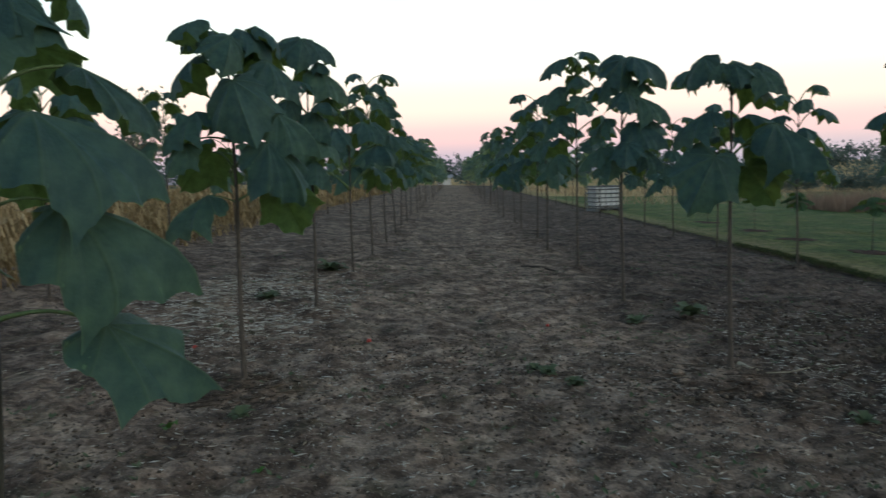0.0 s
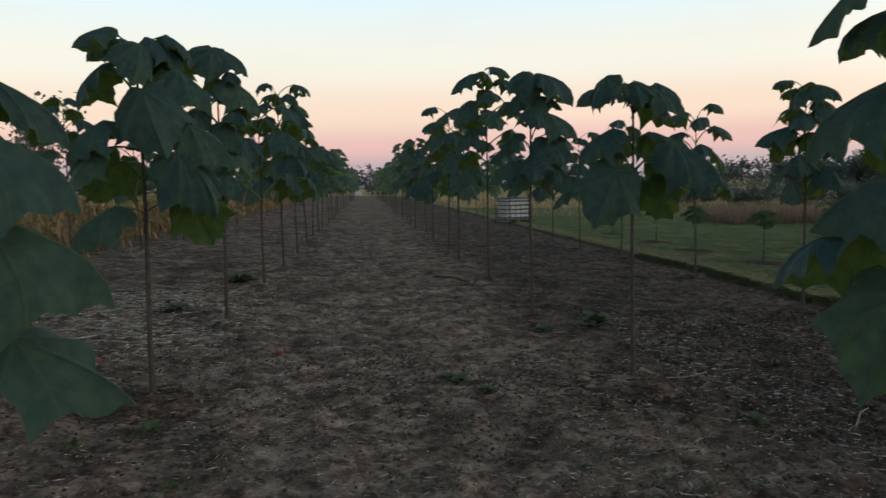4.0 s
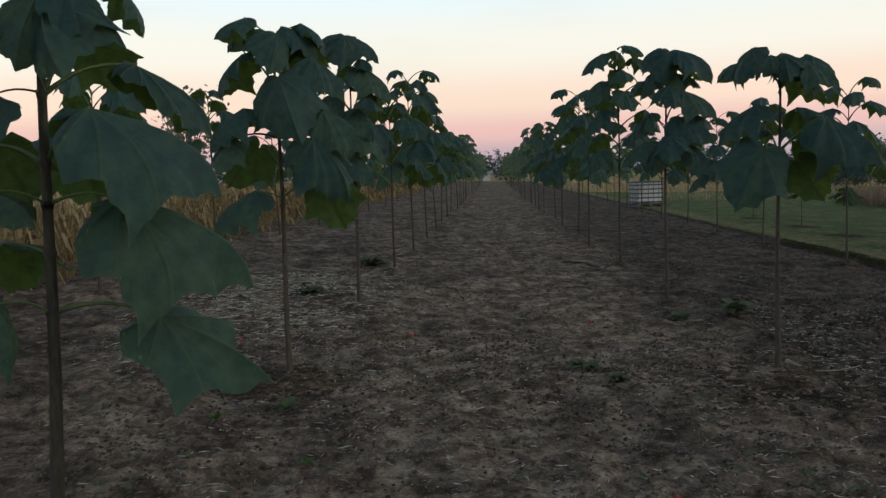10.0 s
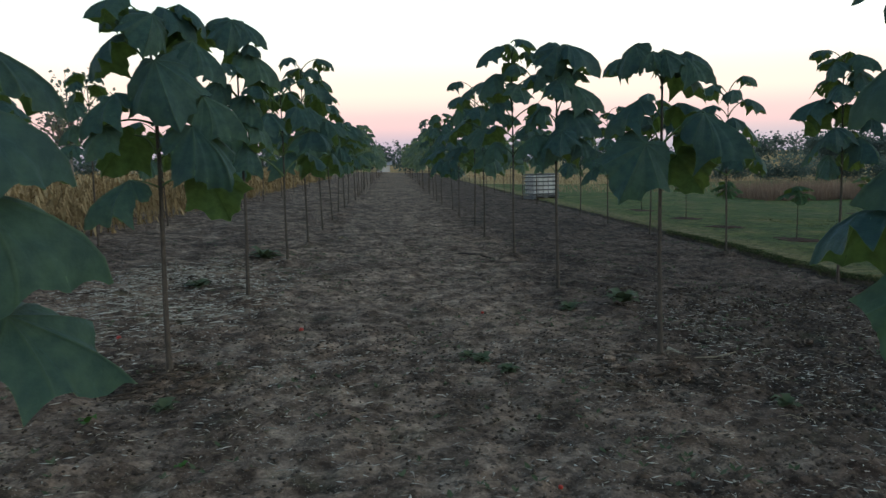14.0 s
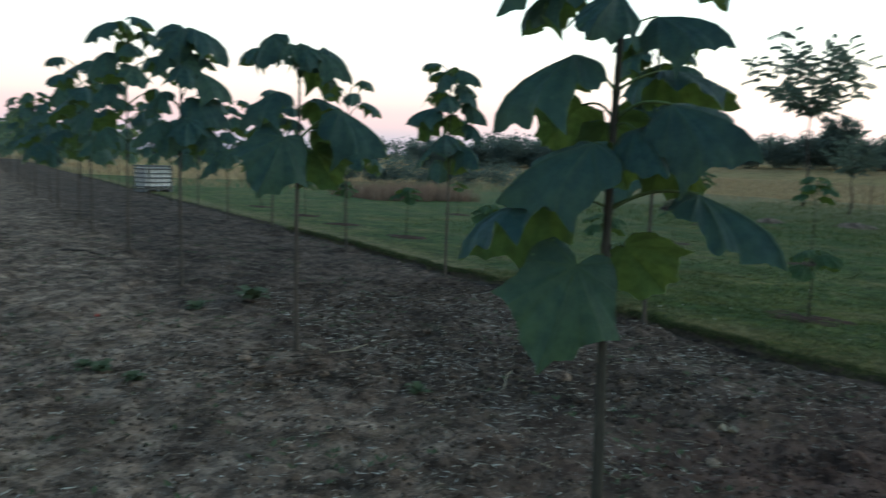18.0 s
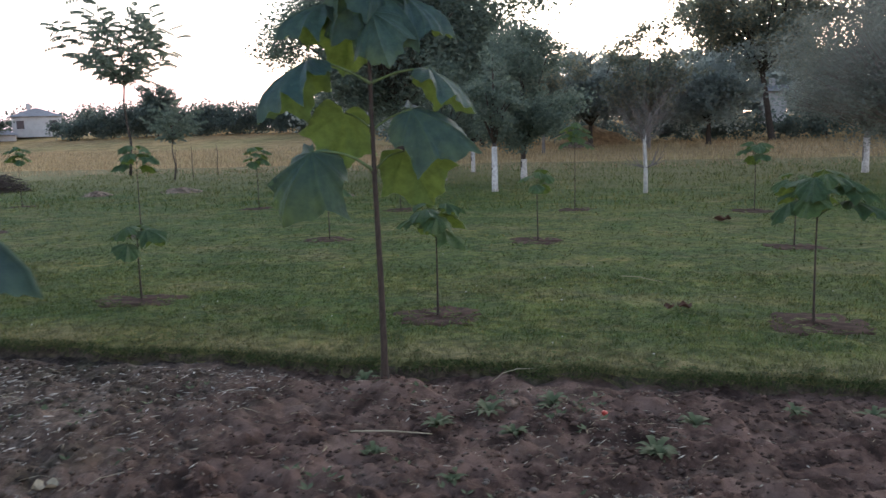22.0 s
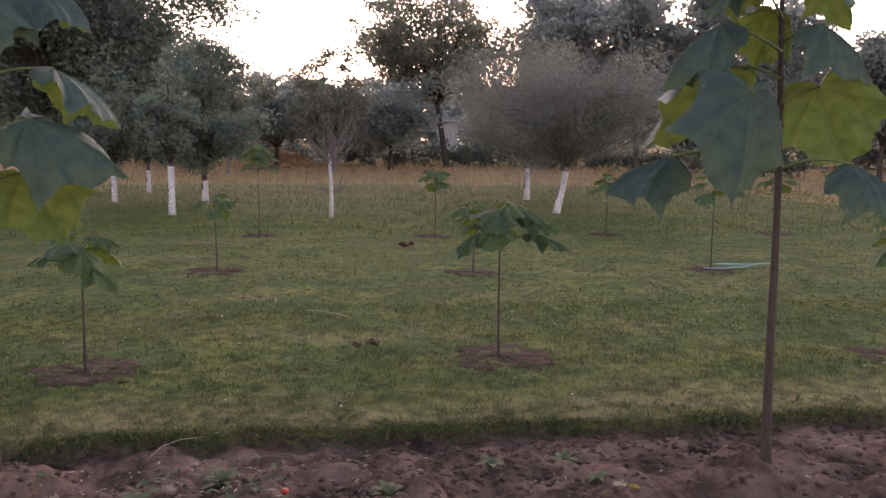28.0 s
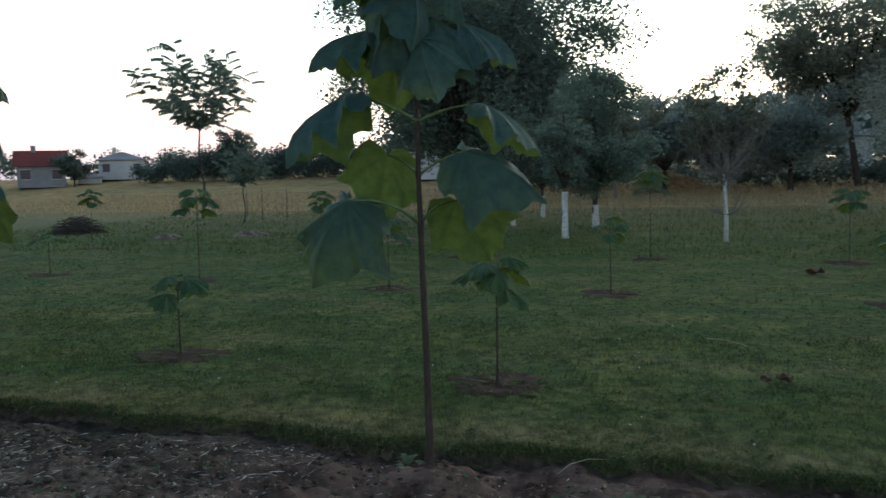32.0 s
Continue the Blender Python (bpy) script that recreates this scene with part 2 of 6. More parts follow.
def grass_build(nt, bsdf):
    mid = noise_of(nt, 2.6, 6, 0.65)
    fine = noise_of(nt, 60.0, 5, 0.8)
    base = ramp_of(nt, mid, ((0.34, (0.040, 0.072, 0.020)), (0.48, (0.084, 0.120, 0.037)), (0.58, (0.138, 0.152, 0.058)), (0.68, (0.21, 0.185, 0.095))))
    c, sx = grass_tone(nt, base)
    c = mixed(nt, 0.7, c, ramp_of(nt, fine, ((0.33, (0.45, 0.47, 0.42)), (0.65, (1.25, 1.25, 1.15)))), "MULTIPLY")
    # tussocks a hand wide
    c = mixed(nt, 1.0, c, ramp_of(nt, noise_of(nt, 7.0, 5, 0.7), ((0.40, (0.50, 0.55, 0.48)), (0.60, (1.26, 1.18, 1.10)))), "MULTIPLY")
    # bare bank where the sod was cut: shown by the steepness of the ground
    geo = nt.nodes.new("ShaderNodeNewGeometry")
    sep = nt.nodes.new("ShaderNodeSeparateXYZ")
    nt.links.new(geo.outputs["True Normal"], sep.inputs[0])
    steep = ranged(nt, sep.outputs["Z"], 0.80, 0.55, 0.0, 1.0)
    bank = ramp_of(nt, noise_of(nt, 16.0, 8, 0.75), ((0.35, (0.030, 0.024, 0.018)), (0.5, (0.085, 0.066, 0.050)), (0.65, (0.16, 0.125, 0.095))))
    c = mixed(nt, steep, c, bank)
    # the lawn thins out into dry field grass far from the plot
    thin = nt.nodes.new("ShaderNodeMath")
    thin.operation = "MULTIPLY_ADD"
    thin.inputs[1].default_value, thin.inputs[2].default_value = 9.0, -4.5
    nt.links.new(noise_of(nt, 0.25, 5, 0.6), thin.inputs[0])
    far = nt.nodes.new("ShaderNodeMath")
    nt.links.new(sx.outputs["X"], far.inputs[0])
    nt.links.new(thin.outputs[0], far.inputs[1])
    c = mixed(nt, ranged(nt, far.outputs[0], 24.0, 42.0, 0.0, 0.75), c, (0.175, 0.155, 0.080))
    nt.links.new(c, bsdf.inputs["Base Color"])
    bumped(nt, bsdf, fine, 0.8, 0.03)


def field_build(nt, bsdf):
    big = noise_of(nt, 0.05, 5)
    mid = noise_of(nt, 0.6, 7, 0.7)
    c1 = ramp_of(nt, mid, ((0.3, (0.21, 0.165, 0.085)), (0.5, (0.36, 0.265, 0.14)), (0.7, (0.50, 0.37, 0.21))))
    c = mixed(nt, 0.6, c1, ramp_of(nt, big, ((0.35, (0.7, 0.85, 0.6)), (0.6, (1.15, 1.0, 0.85)))), "MULTIPLY")
    fine = noise_of(nt, 9.0, 5, 0.8)
    c = mixed(nt, 0.6, c, ramp_of(nt, fine, ((0.35, (0.5, 0.5, 0.5)), (0.65, (1.2, 1.2, 1.2)))), "MULTIPLY")
    nt.links.new(c, bsdf.inputs["Base Color"])
    bumped(nt, bsdf, fine, 0.8, 0.2)


def island(nt):
    return nt.nodes.new("ShaderNodeNewGeometry").outputs["Random Per Island"]


def scatter_mat(name, stops, rough=0.8, through_light=0.0):
    """One colour for each loose piece of a joined mesh, drawn from the stops."""
    def build(nt, bsdf):
        c = ramp_of(nt, island(nt), stops)
        nt.links.new(c, bsdf.inputs["Base Color"])
        if through_light:
            tr = nt.nodes.new("ShaderNodeBsdfTranslucent")
            nt.links.new(c, tr.inputs["Color"])
            mx = nt.nodes.new("ShaderNodeMixShader")
            mx.inputs[0].default_value = through_light
            out = nt.nodes["Material Output"]
            nt.links.new(bsdf.outputs[0], mx.inputs[1])
            nt.links.new(tr.outputs[0], mx.inputs[2])
            nt.links.new(mx.outputs[0], out.inputs["Surface"])
    return material(name, build, rough, 0.08)


def leaf_build(nt, bsdf, under=False, young=False):
    uv = nt.nodes.new("ShaderNodeUVMap")
    uv.uv_map = "flat"
    sep = nt.nodes.new("ShaderNodeSeparateXYZ")
    nt.links.new(uv.outputs[0], sep.inputs[0])
    ang = nt.nodes.new("ShaderNodeMath")
    ang.operation = "ARCTAN2"
    sx = nt.nodes.new("ShaderNodeMath")
    sx.operation = "ADD"
    sx.inputs[1].default_value = 0.0
    nt.links.new(sep.outputs["X"], sx.inputs[0])
    nt.links.new(sep.outputs["Y"], ang.inputs[0])
    nt.links.new(sx.outputs[0], ang.inputs[1])
    pp = nt.nodes.new("ShaderNodeMath")
    pp.operation = "PINGPONG"
    pp.inputs[1].default_value = 0.35
    nt.links.new(ang.outputs[0], pp.inputs[0])
    ln = nt.nodes.new("ShaderNodeVectorMath")
    ln.operation = "LENGTH"
    nt.links.new(uv.outputs[0], ln.inputs[0])
    off = nt.nodes.new("ShaderNodeMath")
    off.operation = "MULTIPLY"
    nt.links.new(pp.outputs[0], off.inputs[0])
    nt.links.new(ln.outputs["Value"], off.inputs[1])
    vein = ranged(nt, off.outputs[0], 0.004, 0.016, 1.0, 0.0)
    info = nt.nodes.new("ShaderNodeObjectInfo")
    # these teal colours include the blue of the reflected sky
    c = ramp_of(nt, info.outputs["Random"], ((0.0, (0.031, 0.072, 0.082)), (0.5, (0.038, 0.084, 0.090)), (1.0, (0.050, 0.098, 0.084))))
    if under:
        c = mixed(nt, 1.0, c, (2.1, 1.75, 0.75), "MULTIPLY")
    if young:
        c = mixed(nt, 1.0, c, (1.30, 1.15, 0.52), "MULTIPLY")
    blot = noise_of(nt, 7.0, 5, 0.6)
    c = mixed(nt, 0.55, c, ramp_of(nt, blot, ((0.35, (0.62, 0.70, 0.70)), (0.66, (1.3, 1.22, 1.0)))), "MULTIPLY")
    c = mixed(nt, ranged(nt, vein, 0, 1, 0, 0.24), c, (0.135, 0.19, 0.085))
    nt.links.new(c, bsdf.inputs["Base Color"])
    # short hairs on the blade; their blue tint also lends a hazy cast
    bsdf.inputs["Sheen Weight"].default_value = 0.06
    bsdf.inputs["Sheen Roughness"].default_value = 0.5
    bsdf.inputs["Sheen Tint"].default_value = (0.75, 0.92, 1.0, 1)
    # small puckers between the veins
    p2 = nt.nodes.new("ShaderNodeMath")
    p2.operation = "PINGPONG"
    p2.inputs[1].default_value = 0.0583
    nt.links.new(ang.outputs[0], p2.inputs[0])
    ribs = ranged(nt, p2.outputs[0], 0.0, 0.0583, 1.0, 0.0)
    bumped(nt, bsdf, mixed(nt, 0.06, mixed(nt, 0.35, noise_of(nt, 16.0, 4), vein), ribs), 0.6, 0.03)
    tr = nt.nodes.new("ShaderNodeBsdfTranslucent")
    nt.links.new(mixed(nt, 1.0, (0.52, 0.62, 0.29) if under else (0.42, 0.48, 0.18), ramp_of(nt, blot, ((0.35, (0.75, 0.75, 0.75)), (0.66, (1.1, 1.1, 1.1)))), "MULTIPLY"), tr.inputs["Color"])
    mx = nt.nodes.new("ShaderNodeMixShader")
    mx.inputs[0].default_value = 0.52 if under else 0.36
    nt.links.new(bsdf.outputs[0], mx.inputs[1])
    nt.links.new(tr.outputs[0], mx.inputs[2])
    nt.links.new(mx.outputs[0], nt.nodes["Material Output"].inputs["Surface"])


def plain_build(col, scale=30.0, contrast=0.35, bump=0.3, stretch=(1, 1, 1)):
    def build(nt, bsdf):
        f = noise_of(nt, scale, 5, 0.65, "Object", stretch)
        lo, hi = 1 - contrast, 1 + contrast
        g = noise_of(nt, scale * 0.12, 4)
        c = mixed(nt, 1.0, ramp_of(nt, f, ((0.3, tuple(v * lo for v in col)), (0.7, tuple(v * hi for v in col)))),
                  ramp_of(nt, g, ((0.3, (0.8, 0.8, 0.8)), (0.7, (1.12, 1.12, 1.12)))), "MULTIPLY")
        nt.links.new(c, bsdf.inputs["Base Color"])
        bumped(nt, bsdf, f, bump, 0.01)
    return build


SOIL = material("dry_soil", soil_build, 0.95, 0.1)
SOIL_DUG = material("dug_soil", plain_build((0.050, 0.030, 0.023), 9, 0.75, 0.9), 0.95, 0.1)
GRASS = material("mown_grass", grass_build, 0.9, 0.15)
FIELD = material("dry_field", field_build, 0.95, 0.1)
LEAF = material("paulownia_leaf", leaf_build, 0.56, 0.22)
UNDERLEAF = material("paulownia_leaf_underside", lambda nt, bsdf: leaf_build(nt, bsdf, True), 0.7, 0.15)
YOUNGLEAF = material("young_leaf", lambda nt, bsdf: leaf_build(nt, bsdf, False, True), 0.65, 0.2)
STEM_BROWN = material("brown_stem", plain_build((0.050, 0.037, 0.029), 60, 0.5, 0.4, (1, 1, 0.25)), 0.8)


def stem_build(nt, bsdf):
    """Grey-brown at the foot, blending by height into green-black further up."""
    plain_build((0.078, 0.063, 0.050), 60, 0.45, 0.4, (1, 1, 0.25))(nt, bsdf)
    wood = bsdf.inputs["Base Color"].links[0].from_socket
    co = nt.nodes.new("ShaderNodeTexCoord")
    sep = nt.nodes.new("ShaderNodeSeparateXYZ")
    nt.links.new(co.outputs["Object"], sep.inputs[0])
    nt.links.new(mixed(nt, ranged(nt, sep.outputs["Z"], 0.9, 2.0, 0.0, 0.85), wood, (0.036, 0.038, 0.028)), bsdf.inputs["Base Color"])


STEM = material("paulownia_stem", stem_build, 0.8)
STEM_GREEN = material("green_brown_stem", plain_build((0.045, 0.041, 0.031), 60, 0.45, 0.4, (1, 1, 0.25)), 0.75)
PETIOLE = material("leaf_stalk", plain_build((0.10, 0.145, 0.055), 40, 0.25, 0.1), 0.6)
BARK = material("dark_bark", plain_build((0.055, 0.045, 0.038), 25, 0.5, 0.8, (1, 1, 0.2)), 0.9)
LIMEWASH = material("limewash", plain_build((0.43, 0.415, 0.39), 10, 0.4, 0.5), 0.9)


def blade_build(nt, bsdf):
    c = ramp_of(nt, island(nt), ((0.0, (0.072, 0.106, 0.032)), (0.5, (0.106, 0.140, 0.044)), (0.8, (0.16, 0.164, 0.062)), (1.0, (0.26, 0.218, 0.115))))
    t, sx = grass_tone(nt, c)
    c = mixed(nt, 0.75, c, t)
    c = mixed(nt, 1.0, c, ramp_of(nt, noise_of(nt, 7.0, 5, 0.7), ((0.40, (0.50, 0.55, 0.48)), (0.60, (1.26, 1.18, 1.10)))), "MULTIPLY")
    nt.links.new(c, bsdf.inputs["Base Color"])


BLADES = material("grass_blades", blade_build, 0.8, 0.1)
DRYGRASS = scatter_mat("dry_grass", ((0.0, (0.22, 0.172, 0.10)), (0.6, (0.34, 0.262, 0.155)), (1.0, (0.45, 0.355, 0.22))), 0.85, 0.2)
CLODS = scatter_mat("soil_clods", ((0.0, (0.074, 0.059, 0.048)), (0.5, (0.110, 0.088, 0.072)), (1.0, (0.16, 0.130, 0.107))), 0.95)
CRUMBS = scatter_mat("crust_crumbs", ((0.0, (0.050, 0.033, 0.026)), (0.5, (0.080, 0.053, 0.043)), (1.0, (0.118, 0.082, 0.066))), 0.95)
MOULD = scatter_mat("leaf_mould", ((0.0, (0.046, 0.036, 0.028)), (0.6, (0.072, 0.056, 0.044)), (1.0, (0.115, 0.090, 0.070))), 0.95)
LITTER = scatter_mat("straw_bits", ((0.0, (0.13, 0.10, 0.07)), (0.6, (0.26, 0.215, 0.15)), (1.0, (0.48, 0.44, 0.37))), 0.85)
CHAFF = scatter_mat("pale_chaff", ((0.0, (0.20, 0.175, 0.14)), (0.5, (0.36, 0.33, 0.28)), (1.0, (0.60, 0.57, 0.51))), 0.85)
CORN = scatter_mat("dry_corn", ((0.0, (0.15, 0.105, 0.052)), (0.5, (0.29, 0.205, 0.10)), (1.0, (0.42, 0.32, 0.18))), 0.8, 0.2)
# background foliage is lifted and blued: distance haze lies in its colours
FOLIAGE = scatter_mat("broad_foliage", ((0.0, (0.126, 0.164, 0.138)), (0.6, (0.157, 0.200, 0.162)), (1.0, (0.201, 0.250, 0.184))), 0.7, 0.65)
FOLIAGE_GREY = scatter_mat("grey_foliage", ((0.0, (0.158, 0.178, 0.153)), (0.6, (0.177, 0.194, 0.166)), (1.0, (0.206, 0.219, 0.181))), 0.75, 0.5)
FOLIAGE_DRY = scatter_mat("autumn_foliage", ((0.0, (0.158, 0.191, 0.165)), (0.6, (0.210, 0.232, 0.178)), (1.0, (0.295, 0.270, 0.173))), 0.75, 0.65)
HEDGE = scatter_mat("hedge_foliage", ((0.0, (0.107, 0.138, 0.126)), (0.6, (0.130, 0.167, 0.146)), (1.0, (0.162, 0.192, 0.158))), 0.8, 0.7)
# paler copy of the hedge foliage, with haze and sunset glow mixed in
HAZED_WOOD = scatter_mat("hazed_wood_foliage", ((0.0, (0.262, 0.302, 0.287)), (0.6, (0.302, 0.345, 0.315)), (1.0, (0.367, 0.402, 0.349))), 0.8, 0.75)
REEDS = scatter_mat("dry_reeds", ((0.0, (0.17, 0.115, 0.085)), (0.6, (0.25, 0.175, 0.13)), (1.0, (0.34, 0.25, 0.175))), 0.85, 0.25)
WEED = scatter_mat("weed_leaves", ((0.0, (0.058, 0.080, 0.040)), (0.6, (0.088, 0.112, 0.060)), (1.0, (0.125, 0.145, 0.085))), 0.6, 0.2)
GREENS = scatter_mat("lawn_weed_leaves", ((0.0, (0.065, 0.092, 0.034)), (0.6, (0.100, 0.132, 0.050)), (1.0, (0.15, 0.17, 0.07))), 0.7, 0.25)
SHAGGY = scatter_mat("shaggy_grass", ((0.0, (0.035, 0.052, 0.018)), (0.6, (0.062, 0.085, 0.028)), (0.85, (0.11, 0.12, 0.045)), (1.0, (0.22, 0.185, 0.10))), 0.75, 0.2)
PETALS = scatter_mat("white_petals", ((0.0, (0.40, 0.40, 0.36)), (1.0, (0.55, 0.54, 0.48))), 0.8)
LIMEWASH_WORN = material("worn_limewash", plain_build((0.47, 0.46, 0.43), 9, 0.3, 0.4), 0.9)
TWIG = material("bare_twigs", plain_build((0.15, 0.132, 0.118), 20, 0.3, 0.2), 0.85)
WALL = material("house_plaster", plain_build((0.42, 0.41, 0.40), 1.5, 0.10, 0.1), 0.9)
WALL_GREY = material("grey_plaster", plain_build((0.20, 0.20, 0.21), 1.5, 0.12, 0.1), 0.9)
ROOF_RED = material("red_roof_tiles", plain_build((0.15, 0.040, 0.036), 3.0, 0.2, 0.4), 0.8)
ROOF_GREY = material("grey_roof_sheets", plain_build((0.22, 0.225, 0.24), 3.0, 0.15, 0.3), 0.7)
GLASS = material("dark_window", plain_build((0.03, 0.035, 0.04), 3.0, 0.1, 0.0), 0.15, 0.5)
PLASTIC = material("white_plastic", plain_build((0.70, 0.70, 0.68), 8, 0.06, 0.05), 0.45, 0.4)
STEEL = material("dark_steel", plain_build((0.12, 0.125, 0.13), 30, 0.15, 0.1), 0.5, 0.5)
TOMATO = material("red_fruit", plain_build((0.40, 0.035, 0.018), 20, 0.2, 0.05), 0.4, 0.5)
SEEDLING = scatter_mat("seedling_leaves", ((0.0, (0.05, 0.105, 0.024)), (1.0, (0.075, 0.15, 0.032))), 0.6, 0.25)
YELLOW = material("yellowed_leaf", plain_build((0.30, 0.22, 0.035), 30, 0.3, 0.2), 0.7)
BROWNLEAF = material("dead_leaf", plain_build((0.075, 0.038, 0.024), 30, 0.4, 0.4), 0.85)
HOSE = material("pale_hose", plain_build((0.15, 0.30, 0.27), 20, 0.1, 0.05), 0.5)
STRAW = material("pale_straw", plain_build((0.32, 0.275, 0.195), 40, 0.25, 0.2), 0.8)


# ---- mesh helpers ----
def mesh_of(name, verts, faces, mat, smooth=False):
    me = bpy.data.meshes.new(name)
    verts = np.asarray(verts, dtype=np.float32).reshape(-1, 3)
    if isinstance(faces, np.ndarray):
        n, k = faces.shape
        me.vertices.add(len(verts))
        me.vertices.foreach_set("co", verts.ravel())
        me.loops.add(n * k)
        me.loops.foreach_set("vertex_index", faces.astype(np.int32).ravel())
        me.polygons.add(n)
        me.polygons.foreach_set("loop_start", np.arange(0, n * k, k, dtype=np.int32))
        me.update(calc_edges=True)
    else:
        me.from_pydata(verts.tolist(), [], faces)
        me.update()
    me.materials.append(mat)
    if smooth:
        me.polygons.foreach_set("use_smooth", np.ones(len(me.polygons), dtype=bool))
    return me


def tube(path, radii, sides=8, cap=True):
    """Vertices and faces of a round tube along a path."""
    path = [Vector(p) for p in path]
    vs, fs = [], []
    side = None
    for i, p in enumerate(path):
        d = (path[min(i + 1, len(path) - 1)] - path[max(i - 1, 0)]).normalized()
        if side is None:
            side = d.orthogonal().normalized()
        side = (side - d * side.dot(d)).normalized()
        other = d.cross(side)
        for k in range(sides):
            a = 2 * math.pi * k / sides
            vs.append(p + (side * math.cos(a) + other * math.sin(a)) * radii[i])
    for i in range(len(path) - 1):
        for k in range(sides):
            a, b = i * sides + k, i * sides + (k + 1) % sides
            fs.append((a, b, b + sides, a + sides))
    if cap:
        fs.append(tuple(reversed(range(sides))))
        fs.append(tuple(range((len(path) - 1) * sides, len(path) * sides)))
    return vs, fs


def joined(pieces):
    vs, fs = [], []
    for v, f in pieces:
        n = len(vs)
        vs += list(v)
        fs += [tuple(i + n for i in q) for q in f]
    return vs, fs


def part(name, data, parent, label=""):
    ob = new(name, data)
    ob.parent = parent
    return tagged(ob, label)


def box(x0, y0, z0, x1, y1, z1):
    v = [(x, y, z) for z in (z0, z1) for y in (y0, y1) for x in (x0, x1)]
    return v, [(0, 2, 3, 1), (4, 5, 7, 6), (0, 1, 5, 4), (2, 6, 7, 3), (0, 4, 6, 2), (1, 3, 7, 5)]


def empty(name, m=None):
    ob = new(name)
    ob.empty_display_size = 0.1
    if m is not None:
        ob.matrix_world = m
    return ob


# ---- the lie of the land ----

def edge_x(y):
    return EDGE + 0.08 * noise.noise((y * 0.5, 3.1, 0)) + 0.085 * noise.noise((y * 2.1, 7.7, 0)) + 0.05 * noise.noise((y * 6.5, 1.7, 0))


def lie(x):
    """Height of the ground, without its small relief."""
    if x < EDGE:
        return -0.0384 * max(x, -9)
    z = -0.154 - 0.032 * (min(x, 9) - EDGE)
    if x > 9:
        u = min(x, 22) - 9
        z += -0.032 * u + 0.032 * u * u / 26
    if x > 24:
        u = min(x, 44) - 24
        z += 0.013 * u * u / 40
    if x > 44:
        z += 0.013 * (min(x, 150) - 44)
    if x > 60:
        z += 0.016 * (min(x, 110) - 60)
    if x > 80:
        z += 0.05 * (min(x, 110) - 80)
    return z


def lawn_z(x, y):
    return lie(max(x, EDGE + 0.001)) + 0.03 * noise.noise((x * 0.35, y * 0.35, 5)) * min(1, (x - EDGE + 0.4)) + 0.012 * noise.noise((x * 1.6, y * 1.6, 9))


ROW_L = [(-1.43, y) for y in (2.75, 5.81, 8.98, 12.05, 14.85)] + [(-1.43, 17.7 + 2.95 * i) for i in range(34)]
ROW_R = [(2.14, 2.83), (2.14, 6.19), (2.08, 9.74), (2.09, 13.26), (1.95, 16.3), (2.0, 19.4)] + [(1.95, 22.9 + 3.3 * i) for i in range(31)]
ROW_E = [(5.52, -1.23), (5.86, 2.66), (6.0, 6.45), (5.86, 10.24), (5.88, 13.83), (5.7, 17.3), (5.7, 20.6)] + [(5.7, 24.0 + 3.4 * i) for i in range(28)]
ROW_W = [(-4.75, 5.2 + 4.3 * i) for i in range(22)]
SOIL_TREES = ROW_L[:8] + ROW_R[:8] + ROW_E[:8] + ROW_W[:4]


def soil_z(x, y, fine=1.0):
    z = lie(min(x, EDGE - 0.001))
    z += 0.030 * noise.noise((x * 0.8, y * 0.8, 1)) + 0.030 * noise.noise((x * 2.3, y * 2.0, 2))
    if fine:
        z += fine * (0.034 * noise.noise((x * 5, y * 5, 3)) + 0.046 * abs(noise.noise((x * 11, y * 11, 4))))
    for tx, ty in SOIL_TREES:
        d2 = (x - tx) ** 2 + (y - ty) ** 2
        if d2 < 1.0:
            z += 0.055 * math.exp(-d2 / 0.05) - 0.025 * math.exp(-((math.sqrt(d2) - 0.45) ** 2) / 0.02)
    if x > 3.0 and y < 5 and fine:
        k = min(1, x - 3.0) * min(1, 5 - y) * max(0.15, min(1, (EDGE - x) / 0.7))
        z += k * (0.035 * noise.noise((x * 2.4, y * 2.4, 8)) + 0.062 * abs(noise.noise((x * 4.4, y * 4.4, 17))) + 0.035 * abs(noise.noise((x * 9, y * 9, 18))) - 0.016 * abs(noise.noise((x * 13, y * 13, 10))) + 0.012 * noise.noise((x * 27, y * 27, 11)))
    # shallow trench along the lawn
    z -= 0.02 * math.exp(-((x - EDGE + 0.12) ** 2) / 0.02)
    return z


def grid_mesh(name, xs, ys, height, mat, warp=None):
    nx, ny = len(xs), len(ys)
    v = np.zeros((ny, nx, 3), dtype=np.float32)
    for j, y in enumerate(ys):
        for i, x in enumerate(xs):
            px = warp(x, y) if warp else x
            v[j, i] = (px, y, height(px, y))
    idx = np.arange(nx * ny).reshape(ny, nx)
    f = np.stack([idx[:-1, :-1], idx[:-1, 1:], idx[1:, 1:], idx[1:, :-1]], -1).reshape(-1, 4)
    return mesh_of(name, v, f, mat, True)


def growing(a, b, step, rate):
    out = [a]
    while out[-1] < b:
        out.append(out[-1] + step + rate * max(0, out[-1] - max(a, 7)))
    return out


